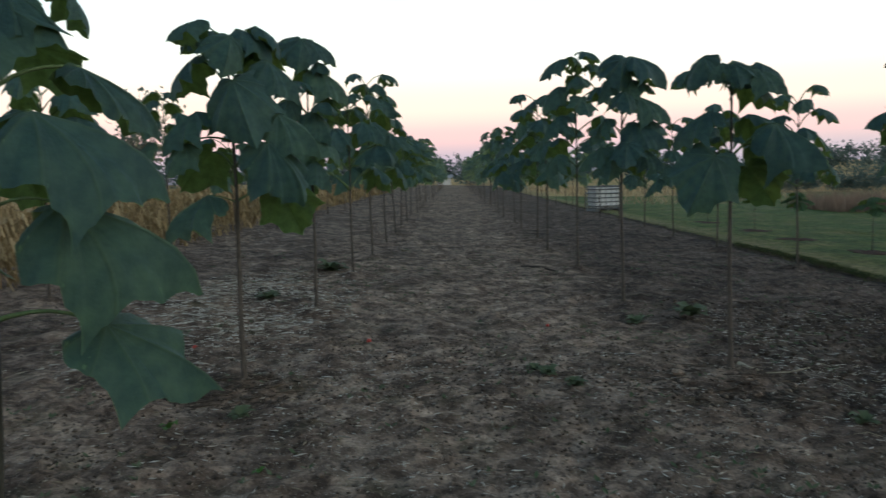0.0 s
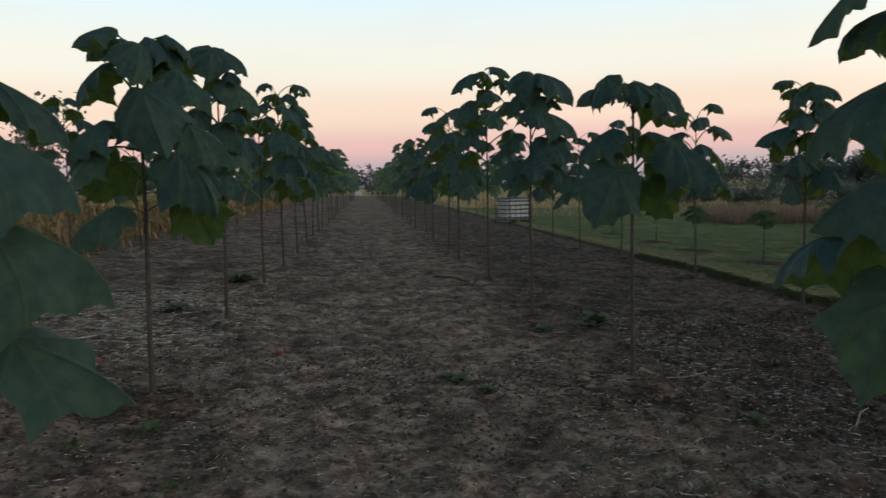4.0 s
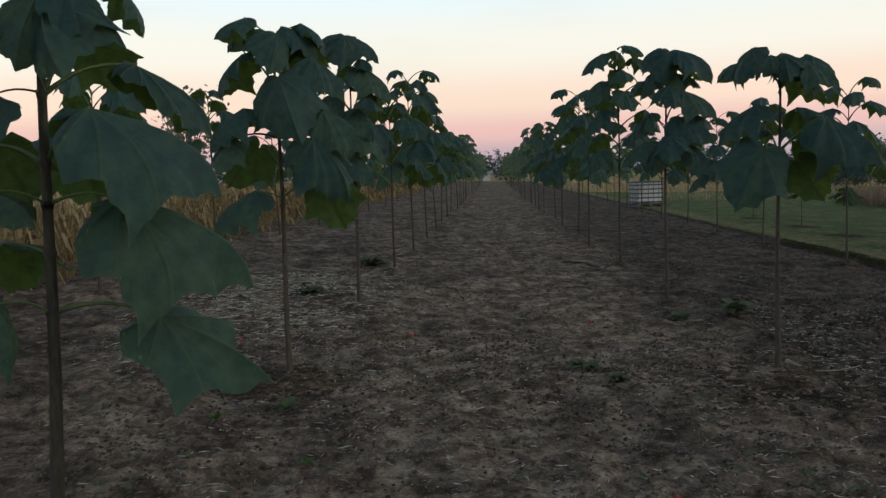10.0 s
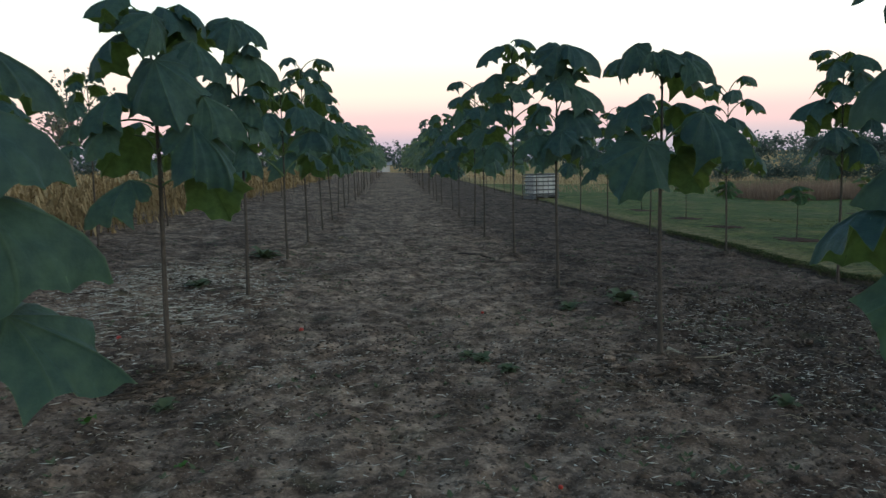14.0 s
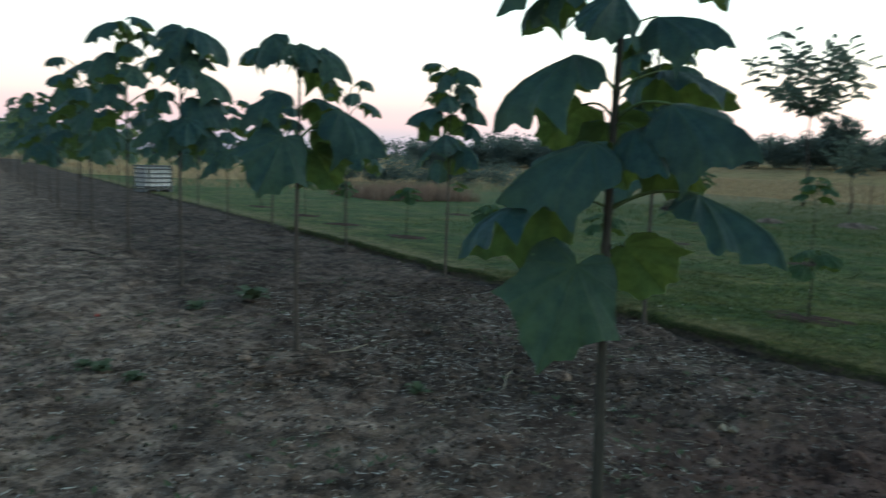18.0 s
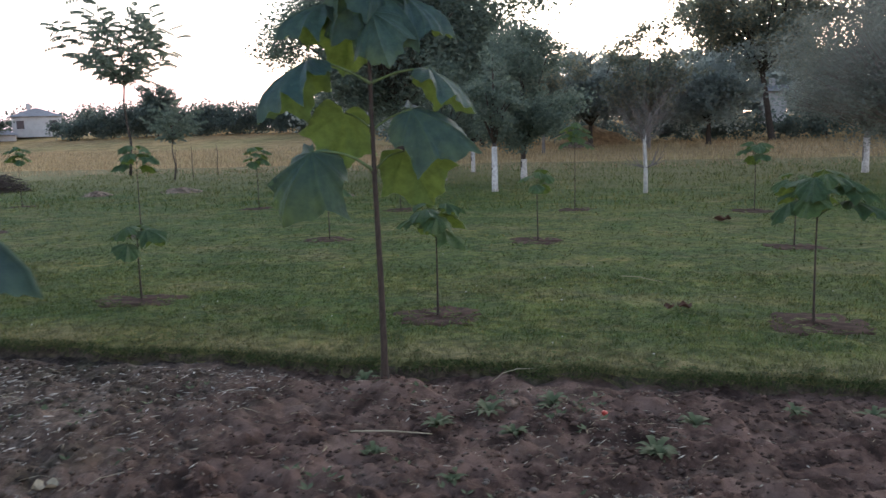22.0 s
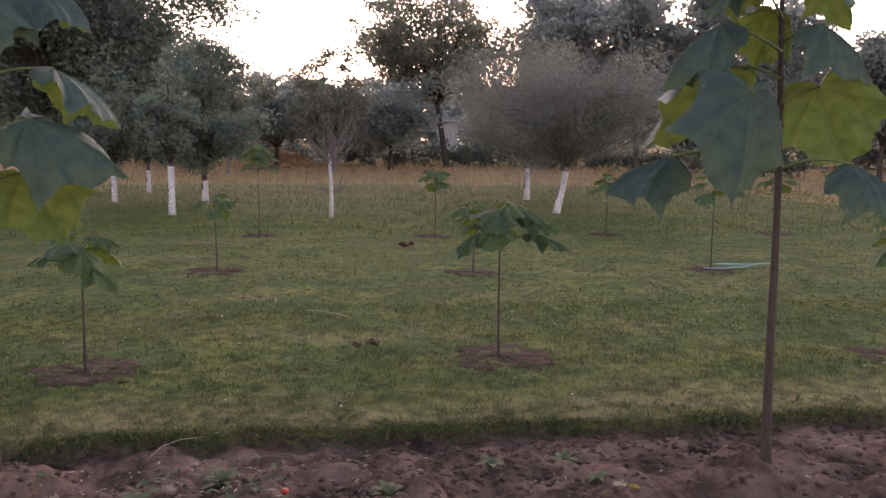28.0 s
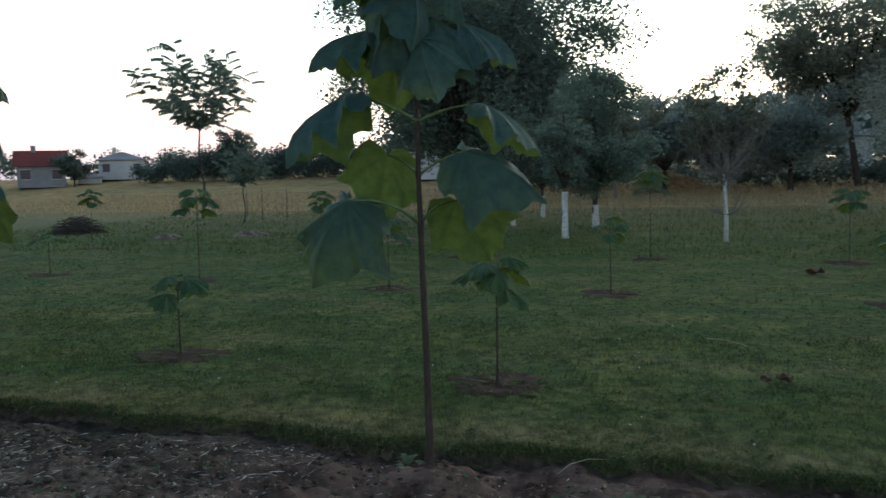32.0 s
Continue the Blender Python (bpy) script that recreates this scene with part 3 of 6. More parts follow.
far_xs = [-2500, -900, -350, -160, -80, -40, -20, -9, 0, EDGE - 0.01, EDGE + 0.01, 9, 13, 18, 24, 30, 37, 44, 60, 80, 110, 150, 250, 600, 2500]
far_ys = [-2500, -900, -350, -160, -80, -40, -20, -10, 0, 10, 20, 40, 70, 110, 160, 260, 500, 1000, 2800]
ground = tagged(new("ground", grid_mesh("ground", far_xs, far_ys, lambda x, y: lie(x) - 0.12, FIELD)),
                "dry golden grass field reaching out to the horizon", "field", kind="structure")
soil = tagged(new("soil_plot", grid_mesh("soil_plot", np.concatenate([np.arange(-7.0, -3.0, 0.1), np.arange(-3.0, 3.2, 0.040), np.arange(3.2, EDGE + 0.16, 0.026)]), np.concatenate([np.arange(-4.0, 4.0, 0.028), growing(4.0, 135.0, 0.05, 0.012)]), soil_z, SOIL)),
              "bare brown cultivated soil between the tree rows", "soil", kind="structure")


def lawn_height(x, y):
    e = edge_x(y)
    if x <= e - 0.08:
        return soil_z(min(x, EDGE - 0.01), y, 0) - 0.08
    if x < e:
        low = soil_z(EDGE - 0.01, y, 0) - 0.03
        k = (x - e + 0.08) / 0.08
        return low + (lawn_z(e, y) - 0.035 - low) * k ** 1.5 + 0.03 * noise.noise((x * 30, y * 12, 6)) * k
    lip = max(0.0, 1 - (x - e) / 0.12)
    return lawn_z(x, y) + 0.02 * noise.noise((x * 9, y * 9, 2)) - 0.035 * lip * lip


lawn_offs = [-0.10, -0.055, -0.03, -0.012, 0.0, 0.02, 0.05, 0.10, 0.16, 0.24, 0.34, 0.46] + [0.6 + 0.16 * i for i in range(40)] + [7.4 + 0.7 * i for i in range(26)] + [26, 28, 31, 34, 38]
lawn = tagged(new("lawn", grid_mesh("lawn", lawn_offs, growing(-18.0, 60.0, 0.07, 0.012), lawn_height, GRASS, lambda o, y: edge_x(y) + o)),
              "mown green lawn with worn yellowish patches", "lawn", kind="structure")


# ---- paulownia trees ----
# half of the rim of a leaf, from the notch at the stalk round to the tip
RIM = ((0.0, 0.0), (-0.1, 0.049), (-0.19, 0.148), (-0.2, 0.271), (-0.13, 0.385), (-0.02, 0.443), (0.1, 0.455), (0.22, 0.492), (0.34, 0.566), (0.44, 0.648), (0.485, 0.517), (0.55, 0.41), (0.62, 0.344), (0.7, 0.303), (0.77, 0.271), (0.82, 0.18), (0.88, 0.107), (0.95, 0.041), (1.0, 0.0))
RIB = 0.70              # angle between the main ribs, in radians


def leaf_mesh(seed, droop, fold, pleat, holes=0, upper=LEAF, lobe=1.0, width=1.0, half=36, rings=5):
    """A broad five-pointed leaf. Its midrib bows down by droop, its halves hang down by fold (radians), and it is pleated
    along its ribs. From stalk to tip it runs along x and is one metre long."""
    r = random.Random(seed)
    px, py = [p[0] for p in RIM], [p[1] for p in RIM]
    ph = [r.uniform(0, 6.28) for _ in range(6)]
    side = {1: r.uniform(0.9, 1.08), -1: r.uniform(0.9, 1.08)}
    hang = [r.uniform(0.65, 1.35) for _ in range(8)]
    turn = {1: fold * r.uniform(0.8, 1.2), -1: fold * r.uniform(0.8, 1.2)}
    rim = []
    for sg in (-1, 1):
        for k in range(half + 1):
            w = k / half if sg < 0 else 1 - k / half
            if sg > 0 and k == 0:
                continue
            q = w * (len(RIM) - 1)
            x, y = float(np.interp(q, range(len(RIM)), px)), float(np.interp(q, range(len(RIM)), py))
            # deepen or soften the hollows between the points
            hollow = math.exp(-((x - 0.62) / 0.10) ** 2) - 0.7 * math.exp(-((x - 0.42) / 0.06) ** 2)
            y *= width * side[sg] * sg * (1 - 0.16 * (lobe - 1) * hollow)
            jag = 1 + 0.022 * math.sin(31 * w + ph[0] + sg) + r.uniform(-0.016, 0.016)
            rim.append((x * (jag if k not in (0, half) else 1), y * jag, sg))

    def bow(x):
        """Place and slope of the midrib."""
        n, p, q, a = 12, 0.0, 0.0, 0.0
        for i in range(n):
            u = x * (i + 0.5) / n
            a = droop * (0.35 * u + 0.65 * u * abs(u))
            p += math.cos(a) * x / n
            q -= math.sin(a) * x / n
        return p, q, droop * (0.35 * x + 0.65 * x * abs(x))

    def drape(y, f):
        """A half of the blade, bent down more and more away from the midrib."""
        n, p, q = 8, 0.0, 0.0
        for i in range(n):
            u = y * (i + 0.5) / n
            a = f * (0.35 + 0.65 * min(1.0, u / 0.42)) + 0.5 * f * max(0.0, u - 0.42)
            p += math.cos(a) * y / n
            q -= math.sin(a) * y / n
        return p, q

    vs, flat = [(0, 0, 0)], [(0, 0)]
    for i in range(1, rings + 1):
        s = (i / rings) ** 0.85
        for x, y, sg in rim:
            x, y = x * s, y * s
            flat.append((x, y))
            rad, phi = math.hypot(x, y), math.atan2(y, x)
            rib = phi / RIB
            sag = abs(math.sin(math.pi * rib)) ** 0.8
            j = (rib + 4.0) % 7
            f = turn[sg] * (hang[int(j)] * (1 - j % 1) + hang[int(j) + 1] * (j % 1)) * (1 + 0.25 * max(0.0, -x) / 0.2)
            ly, lz = drape(abs(y), max(-0.4, min(1.75, f)))
            lz -= pleat * (0.16 * sag * rad + 0.012 * rad * math.sin(9 * rib * 2 + ph[3]))
            lz += pleat * (0.035 * rad * rad * math.sin(6 * phi + ph[1]) + 0.02 * math.sin(6 * x + 5 * y + ph[2]) * rad)
            # the rim ripples and curls under
            lz += pleat * s ** 3 * (0.026 * math.sin(11 * phi + ph[4]) + 0.014 * math.sin(23 * phi + ph[5])) - 0.03 * s ** 4
            mx, mz, a = bow(x)
            vs.append((mx + lz * math.sin(a), sg * ly, mz + lz * math.cos(a)))
    # level the line from stalk to tip and make it one metre
    tx, tz, _ = bow(1.0)
    c = math.hypot(tx, tz)
    vs = [((x * tx + z * tz) / c / c, y / c, (z * tx - x * tz) / c / c) for x, y, z in vs]
    n = len(rim)
    fs = [(0, 1 + k, 2 + k) for k in range(n - 1)]
    gone = {(rings - 1 - r.randrange(2), r.randrange(2, n - 2)) for _ in range(holes)}
    for i in range(1, rings):
        for k in range(n - 1):
            if (i, k) not in gone:
                a = 1 + (i - 1) * n + k
                fs.append((a, a + n, a + n + 1, a + 1))
    # the paler lower face, a leaf's thickness below the upper one
    co = np.array(vs)
    nor = np.zeros_like(co)
    for q in fs:
        w = np.cross(co[q[1]] - co[q[0]], co[q[2]] - co[q[0]])
        for k in q:
            nor[k] += w
    nor /= np.maximum(1e-9, np.linalg.norm(nor, axis=1, keepdims=True))
    m, top = len(vs), len(fs)
    vs += [tuple(p) for p in co - 0.004 * nor]
    flat += flat
    fs += [tuple(k + m for k in reversed(f)) for f in fs]
    me = mesh_of("leaf", vs, fs, upper, True)
    me.materials.append(UNDERLEAF)
    for k in range(top, 2 * top):
        me.polygons[k].material_index = 1
    uv = me.uv_layers.new(name="flat")
    for lp in me.loops:
        uv.data[lp.index].uv = flat[lp.vertex_index]
    return me


#              seed droop fold pleat holes
LEAF_FORMS = [((11, 0.70, 0.55, 1.0, 0), {}), ((12, 1.00, 0.80, 1.1, 0), {}), ((13, 0.40, 0.32, 0.9, 0), {"lobe": 1.2}),
              ((14, 0.80, 1.15, 1.2, 0), {}), ((15, 1.50, 0.75, 1.1, 4), {"lobe": 1.6}), ((16, 0.35, 0.22, 0.9, 0), {}), ((17, 0.80, 0.65, 1.5, 0), {}),
              # leaves of the saplings
              ((18, 0.5, 0.35, 1.0, 0, YOUNGLEAF), {}), ((19, 0.7, 0.5, 1.1, 0, YOUNGLEAF), {}), ((20, 0.4, 0.25, 0.9, 0, YOUNGLEAF), {}),
              # a half furled leaf
              ((21, 0.90, 1.25, 1.2, 0), {"width": 0.62})]
LEAVES = [leaf_mesh(*q, **k) for q, k in LEAF_FORMS]
# the same leaves with fewer facets, for the far ends of the rows
FAR_LEAVES = {me: leaf_mesh(*q[:4], half=18, rings=2, **k) for me, (q, k) in zip(LEAVES, LEAF_FORMS)}


def petiole_mesh(seed):
    r = random.Random(seed)
    arch = r.uniform(0.05, 0.12)
    path = [(t, 0.02 * math.sin(3 * t + seed), arch * math.sin(math.pi * t)) for t in [k / 6 for k in range(7)]]
    v, f = tube(path, [0.034, 0.026, 0.023, 0.021, 0.02, 0.019, 0.019], 5)
    return mesh_of("petiole", v, f, PETIOLE, True)


PETIOLES = [petiole_mesh(s) for s in range(3)]


def stem_mesh(h, r0, nodes, seed, lean=(0, 0), bark=STEM):
    r = random.Random(seed)
    path, rad = [], []
    zs = sorted(set([-0.08, 0.0, 0.05, 0.15] + [h * k / 14 for k in range(1, 15)] + [z + d for z in nodes for d in (-0.02, 0.0, 0.02)]))
    a, b = r.uniform(0, 6), r.uniform(0, 6)
    for z in zs:
        if z > h:
            continue
        k = z / h
        path.append((lean[0] * k + 0.006 * math.sin(3 * z + a), lean[1] * k + 0.006 * math.sin(2.5 * z + b), z))
        q = r0 * (1 - 0.68 * max(0, k)) + (0.25 * r0 * max(0, 0.12 - z) / 0.12 if z < 0.12 else 0)
        if any(abs(z - n) < 0.005 for n in nodes):
            q *= 1.28
        rad.append(q)
    v, f = tube(path, rad, 8)
    return mesh_of("trunk", v, f, bark, True)


def put_leaf(tree, z, az, pet, elev, size, pitch, roll=0.0, kind=0, twist=0.0, off=(0, 0)):
    """One leaf on its stalk. az, elev, pitch, roll, twist in degrees; pitch is how far the blade hangs below the level."""
    foot = Vector((off[0], off[1], z))
    m = Matrix.Translation(foot) @ pose(0, 0, 0, 0, -elev, az)
    p = part("petiole", PETIOLES[int(abs(az) * 7 + z * 10) % 3], tree)
    p.matrix_basis = m @ Matrix.Diagonal((pet, min(pet, 0.32), pet, 1))
    end = m @ Vector((pet, 0, 0))
    lf = part("leaf", LEAVES[kind], tree)
    lf.matrix_basis = Matrix.Translation(end) @ pose(0, 0, 0, 0, 0, az + twist) @ pose(0, 0, 0, 0, pitch, 0) @ pose(0, 0, 0, roll, 0, 0) @ Matrix.Scale(size, 4)
    return lf


def crown_rows(h, z0, az0, seed, big=0.46, spread=1.0, step=1.0, hang=1.0, forms=(0, 1, 2, 4, 6, 3, 5)):
    """Opposite pairs of leaves up a stem, each pair turned a quarter from the one below; the top spreads like an umbrella."""
    r = random.Random(seed)
    rows, z, k = [], z0, 0
    while z < h - 0.02:
        f = (z - z0) / max(0.1, h - z0)
        for s in (0, 180):
            az = az0 + 90 * k + s + r.uniform(-25, 25)
            size = big * (1.0 - 0.30 * f ** 2) * r.uniform(0.8, 1.12)
            pet = (0.40 - 0.15 * f) * r.uniform(0.8, 1.15) * spread * big / 0.46
            elev = 28 + 14 * f + r.uniform(-9, 9)
            pitch = hang * (48 - 10 * f + r.uniform(-14, 14))
            rows.append((z + r.uniform(-0.01, 0.01), az, pet, elev, size, pitch, r.uniform(-16, 16), r.choice(forms if f < 0.6 or 7 in forms else (4, 1, 1, 0)), r.uniform(-28, 28)))
        z += step * (0.29 - 0.15 * f) * r.uniform(0.9, 1.1)
        k += 1
    return rows


def paulownia(x, y, h, rows, r0=0.021, seed=0, lean=(0, 0), ground_at=soil_z, label="young paulownia with large drooping green leaves on bare soil", group="paulownia rows", bark=STEM):
    base = ground_at(x, y)
    tree = empty("paulownia_tree", pose(x, y, base))
    tagged(tree, label, "tree", group)
    nodes = sorted({round(q[0], 2) for q in rows})
    h = min(h, nodes[-1] + 0.05)
    part("trunk", stem_mesh(h, r0, nodes, seed, lean, bark), tree)
    for q in rows:
        k = q[0] / h
        put_leaf(tree, *q, off=(lean[0] * k, lean[1] * k))
    return tree


# the trees nearest the camera are set leaf by leaf:
# height, direction, stalk, rise, size, hang, roll, form, twist
L0_ROWS = [(0.95, -122, 0.18, 18, 0.27, 76, -15, 0, 94), (0.95, 14, 0.35, -5, 0.46, 35, 28, 2, 6), (1.15, 170, 0.2, 11, 0.3, 34, -20, 0, -76),
           (1.31, -142, 0.17, 17, 0.21, 34, 10, 1, 133), (1.31, 1, 0.25, 3, 0.55, 35, 20, 1, 25), (1.44, 100, 0.31, 13, 0.29, 45, -30, 2, -2),
           (1.44, 152, 0.28, 16, 0.27, 53, -25, 2, -66), (1.45, -24, 0.28, 35, 0.53, 32, 16, 1, 64), (1.67, -128, 0.17, -6, 0.28, 41, -15, 0, -6)]
L0_ROWS += [(1.67, 47, 0.33, 20, 0.38, 40, 10, 10, -5), (1.67, 86, 0.35, 34, 0.24, 35, -30, 2, -21), (1.85, -130, 0.18, 16, 0.25, 45, -10, 1, -20),
           (1.85, -61, 0.19, 34, 0.27, 66, -30, 0, -51), (1.85, -56, 0.18, 30, 0.33, 53, 40, 1, 2), (1.85, -41, 0.25, 27, 0.25, 45, 30, 0, 53),
           (1.92, 51, 0.3, 25, 0.19, 63, 0, 1, 2)]
R0_ROWS = [(1.17, -175, 0.17, -11, 0.44, 68, -55, 2, -6), (1.2, 18, 0.12, -1, 0.34, 37, -45, 5, -13), (1.35, -53, 0.33, 12, 0.43, 36, 12, 10, 0),
           (1.35, 138, 0.24, 12, 0.46, 34, 22, 1, 13), (1.51, -152, 0.23, 21, 0.43, 30, -30, 0, -70), (1.51, -13, 0.22, 23, 0.28, 52, -30, 0, -6),
           (1.51, 57, 0.23, 48, 0.36, 48, -30, 5, -32), (1.66, -106, 0.17, -5, 0.26, 39, 25, 0, 9), (1.69, -88, 0.28, 9, 0.39, 28, 30, 1, 38)]
R0_ROWS += [(1.69, 82, 0.25, 15, 0.29, 35, 35, 2, 11), (1.79, -2, 0.25, 23, 0.37, 19, -25, 1, -22), (1.79, 170, 0.23, 33, 0.43, 42, -14, 1, -28),
           (1.98, -79, 0.18, 23, 0.31, 19, 12, 1, 26), (2.02, 123, 0.26, 41, 0.28, 44, 0, 4, 15), (2.11, -134, 0.2, 0, 0.27, 41, -35, 1, -29)]
E0_ROWS = [(1.37, -31, 0.28, 25, 0.46, 54, -40, 5, 4), (1.37, 118, 0.41, 19, 0.54, 60, -42, 6, 15), (1.63, -81, 0.27, 26, 0.53, 30, 40, 0, 0),
           (1.63, 60, 0.3, 22, 0.43, 65, 40, 5, -10), (1.91, -57, 0.38, 14, 0.43, 40, -5, 0, -16), (1.91, 99, 0.42, 22, 0.53, 46, 8, 1, 21),
           (2.18, 50, 0.25, 31, 0.41, 53, 30, 2, -16), (2.28, -149, 0.13, 15, 0.39, 61, 42, 0, 15), (2.35, -46, 0.26, 20, 0.43, 35, 5, 1, -23)]
E0_ROWS += [(2.35, 91, 0.28, 10, 0.4, 32, -8, 1, 31), (2.38, -80, 0.12, 26, 0.43, 56, 25, 1, -12), (2.38, 112, 0.11, 31, 0.37, 60, -25, 1, 39),
           (2.55, -158, 0.1, 23, 0.4, 65, -35, 0, -2), (2.55, -67, 0.18, 19, 0.26, 68, 15, 1, -16), (2.55, -29, 0.39, 35, 0.3, 45, 5, 1, -40),
           (2.55, 109, 0.14, 37, 0.36, 67, -20, 0, 60), (2.55, 110, 0.28, 37, 0.32, 48, -10, 1, 1)]
EM_ROWS = [(1.5, -134, 0.34, 6, 0.37, 43, 10, 1, 2), (1.5, 74, 0.52, 7, 0.39, 30, -18, 3, -5), (1.72, 127, 0.36, 25, 0.56, 71, -50, 2, 9),
           (1.81, -103, 0.21, 29, 0.49, 56, -38, 5, 36), (1.95, 61, 0.29, 12, 0.56, 45, 20, 2, -9), (2.08, 89, 0.35, 22, 0.42, 48, -28, 0, -23),
           (2.13, -169, 0.28, 9, 0.36, 51, 20, 0, 34), (2.18, -3, 0.16, 50, 0.34, 54, 25, 1, -2), (2.24, 109, 0.26, 33, 0.27, 31, -10, 1, -48)]
L1_ROWS = [(1.26, -142, 0.21, 15, 0.45, 44, -14, 1, -15), (1.26, 24, 0.33, 14, 0.41, 57, -35, 5, 38), (1.49, -33, 0.38, 26, 0.53, 55, 38, 6, 33),
           (1.49, 62, 0.29, 16, 0.35, 53, -25, 0, 5), (1.49, 141, 0.28, 27, 0.41, 43, 35, 2, 20), (1.68, -148, 0.33, -3, 0.28, 54, -15, 0, 23),
           (1.72, -154, 0.29, 34, 0.4, 49, -8, 1, 0), (1.72, -12, 0.37, 22, 0.45, 45, 22, 1, 16), (1.84, -70, 0.32, 47, 0.52, 65, 45, 0, 31)]
L1_ROWS += [(2.0, 4, 0.35, 40, 0.39, 53, 10, 1, 2), (2.0, 162, 0.39, 45, 0.37, 59, 10, 1, 33), (2.23, 62, 0.31, 29, 0.36, 60, -25, 1, 17),
           (2.27, -69, 0.24, 21, 0.34, 57, -40, 0, -26), (2.27, 165, 0.2, 59, 0.3, 34, 0, 4, 30), (2.29, 15, 0.18, 59, 0.34, 51, 0, 4, 0)]
R1_ROWS = [(1.32, -134, 0.36, 47, 0.5, 59, -50, 2, -21), (1.32, 32, 0.26, 43, 0.4, 49, -35, 5, -12), (1.57, -34, 0.39, 37, 0.52, 43, 12, 3, 8),
           (1.57, 33, 0.33, 18, 0.33, 52, -30, 0, 3), (1.57, 88, 0.31, 33, 0.19, 23, 10, 4, 47), (1.78, -172, 0.22, 37, 0.4, 45, -14, 1, -19),
           (1.79, 29, 0.22, 27, 0.42, 31, -25, 1, -26), (1.99, 37, 0.25, 43, 0.36, 41, -15, 1, -33), (2.05, -134, 0.24, 56, 0.23, 53, -20, 4, -26)]
R1_ROWS += [(2.05, -98, 0.24, 50, 0.23, 62, 25, 1, 11), (2.05, -45, 0.24, 38, 0.32, 41, 10, 1, 20), (2.05, 67, 0.32, 51, 0.26, 36, -10, 4, -35),
           (2.05, 145, 0.26, 45, 0.31, 26, 0, 4, 9)]
L2_ROWS = [(1.45, -160, 0.33, 36, 0.44, 64, -10, 1, 6), (1.45, -39, 0.17, 66, 0.42, 63, 10, 1, 32), (1.76, -121, 0.21, 16, 0.41, 79, 30, 0, 83),
           (1.76, 10, 0.17, 46, 0.44, 59, -10, 1, 0), (2.06, -144, 0.29, 38, 0.36, 64, -25, 0, 19), (2.06, -48, 0.13, 23, 0.42, 63, 20, 1, 41),
           (2.34, -156, 0.22, 24, 0.25, 41, -10, 1, -14), (2.34, 24, 0.21, -16, 0.29, 68, -20, 0, 16), (2.37, 10, 0.24, 61, 0.54, 49, 5, 1, -5)]
L2_ROWS += [(2.64, -94, 0.28, 56, 0.4, 71, -35, 0, -18), (2.64, 161, 0.31, 48, 0.31, 53, 20, 1, -7), (2.67, -170, 0.28, 66, 0.27, 35, 0, 4, 0),
           (2.67, 10, 0.24, 89, 0.46, 41, 5, 1, 0)]
R2_ROWS = [(1.49, -131, 0.34, 60, 0.41, 71, -35, 0, -3), (1.49, 24, 0.28, 53, 0.3, 59, -20, 5, 10), (1.62, -170, 0.33, 38, 0.4, 44, -15, 0, -11),
           (1.62, -24, 0.3, 38, 0.4, 47, 15, 1, 1), (1.89, 31, 0.22, 48, 0.32, 55, -20, 0, -25), (1.95, -168, 0.28, 46, 0.38, 56, -15, 1, -18),
           (1.95, -48, 0.23, 42, 0.55, 37, 20, 1, 33), (2.05, -26, 0.4, 59, 0.53, 40, 8, 1, 14), (2.41, -157, 0.26, 48, 0.32, 65, -20, 0, -11)]
R2_ROWS += [(2.41, -37, 0.22, 57, 0.32, 62, 15, 0, 3), (2.73, -96, 0.17, 27, 0.41, 74, -35, 0, -24), (2.73, -12, 0.19, 43, 0.59, 46, 0, 4, 0),
           (2.79, 61, 0.11, 63, 0.38, 50, -10, 1, -60), (2.79, 168, 0.13, 52, 0.27, 42, 0, 1, 0)]
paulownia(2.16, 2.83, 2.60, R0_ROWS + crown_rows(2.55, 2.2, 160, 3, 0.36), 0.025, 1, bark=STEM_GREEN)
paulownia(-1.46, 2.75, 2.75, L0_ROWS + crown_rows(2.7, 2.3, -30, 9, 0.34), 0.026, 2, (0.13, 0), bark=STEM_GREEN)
paulownia(5.88, 2.66, 2.95, E0_ROWS + crown_rows(2.9, 2.64, 20, 5, 0.40), 0.025, 3, (-0.12, -0.02), bark=STEM_BROWN)
paulownia(5.50, -1.23, 2.95, EM_ROWS + crown_rows(2.9, 2.36, 120, 6, 0.42), 0.026, 4, (0.1, 0.02), bark=STEM_BROWN)
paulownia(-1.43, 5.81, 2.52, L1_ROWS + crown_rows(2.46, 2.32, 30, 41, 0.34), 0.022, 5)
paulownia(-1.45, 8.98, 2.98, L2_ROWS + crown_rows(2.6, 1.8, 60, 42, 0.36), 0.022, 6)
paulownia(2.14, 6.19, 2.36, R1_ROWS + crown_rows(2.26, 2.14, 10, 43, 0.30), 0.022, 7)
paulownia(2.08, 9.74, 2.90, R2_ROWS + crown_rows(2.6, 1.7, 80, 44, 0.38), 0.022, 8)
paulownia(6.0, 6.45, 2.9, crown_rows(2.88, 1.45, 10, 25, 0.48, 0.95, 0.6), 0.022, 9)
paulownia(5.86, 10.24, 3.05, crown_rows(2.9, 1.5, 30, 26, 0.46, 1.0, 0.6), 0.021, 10)

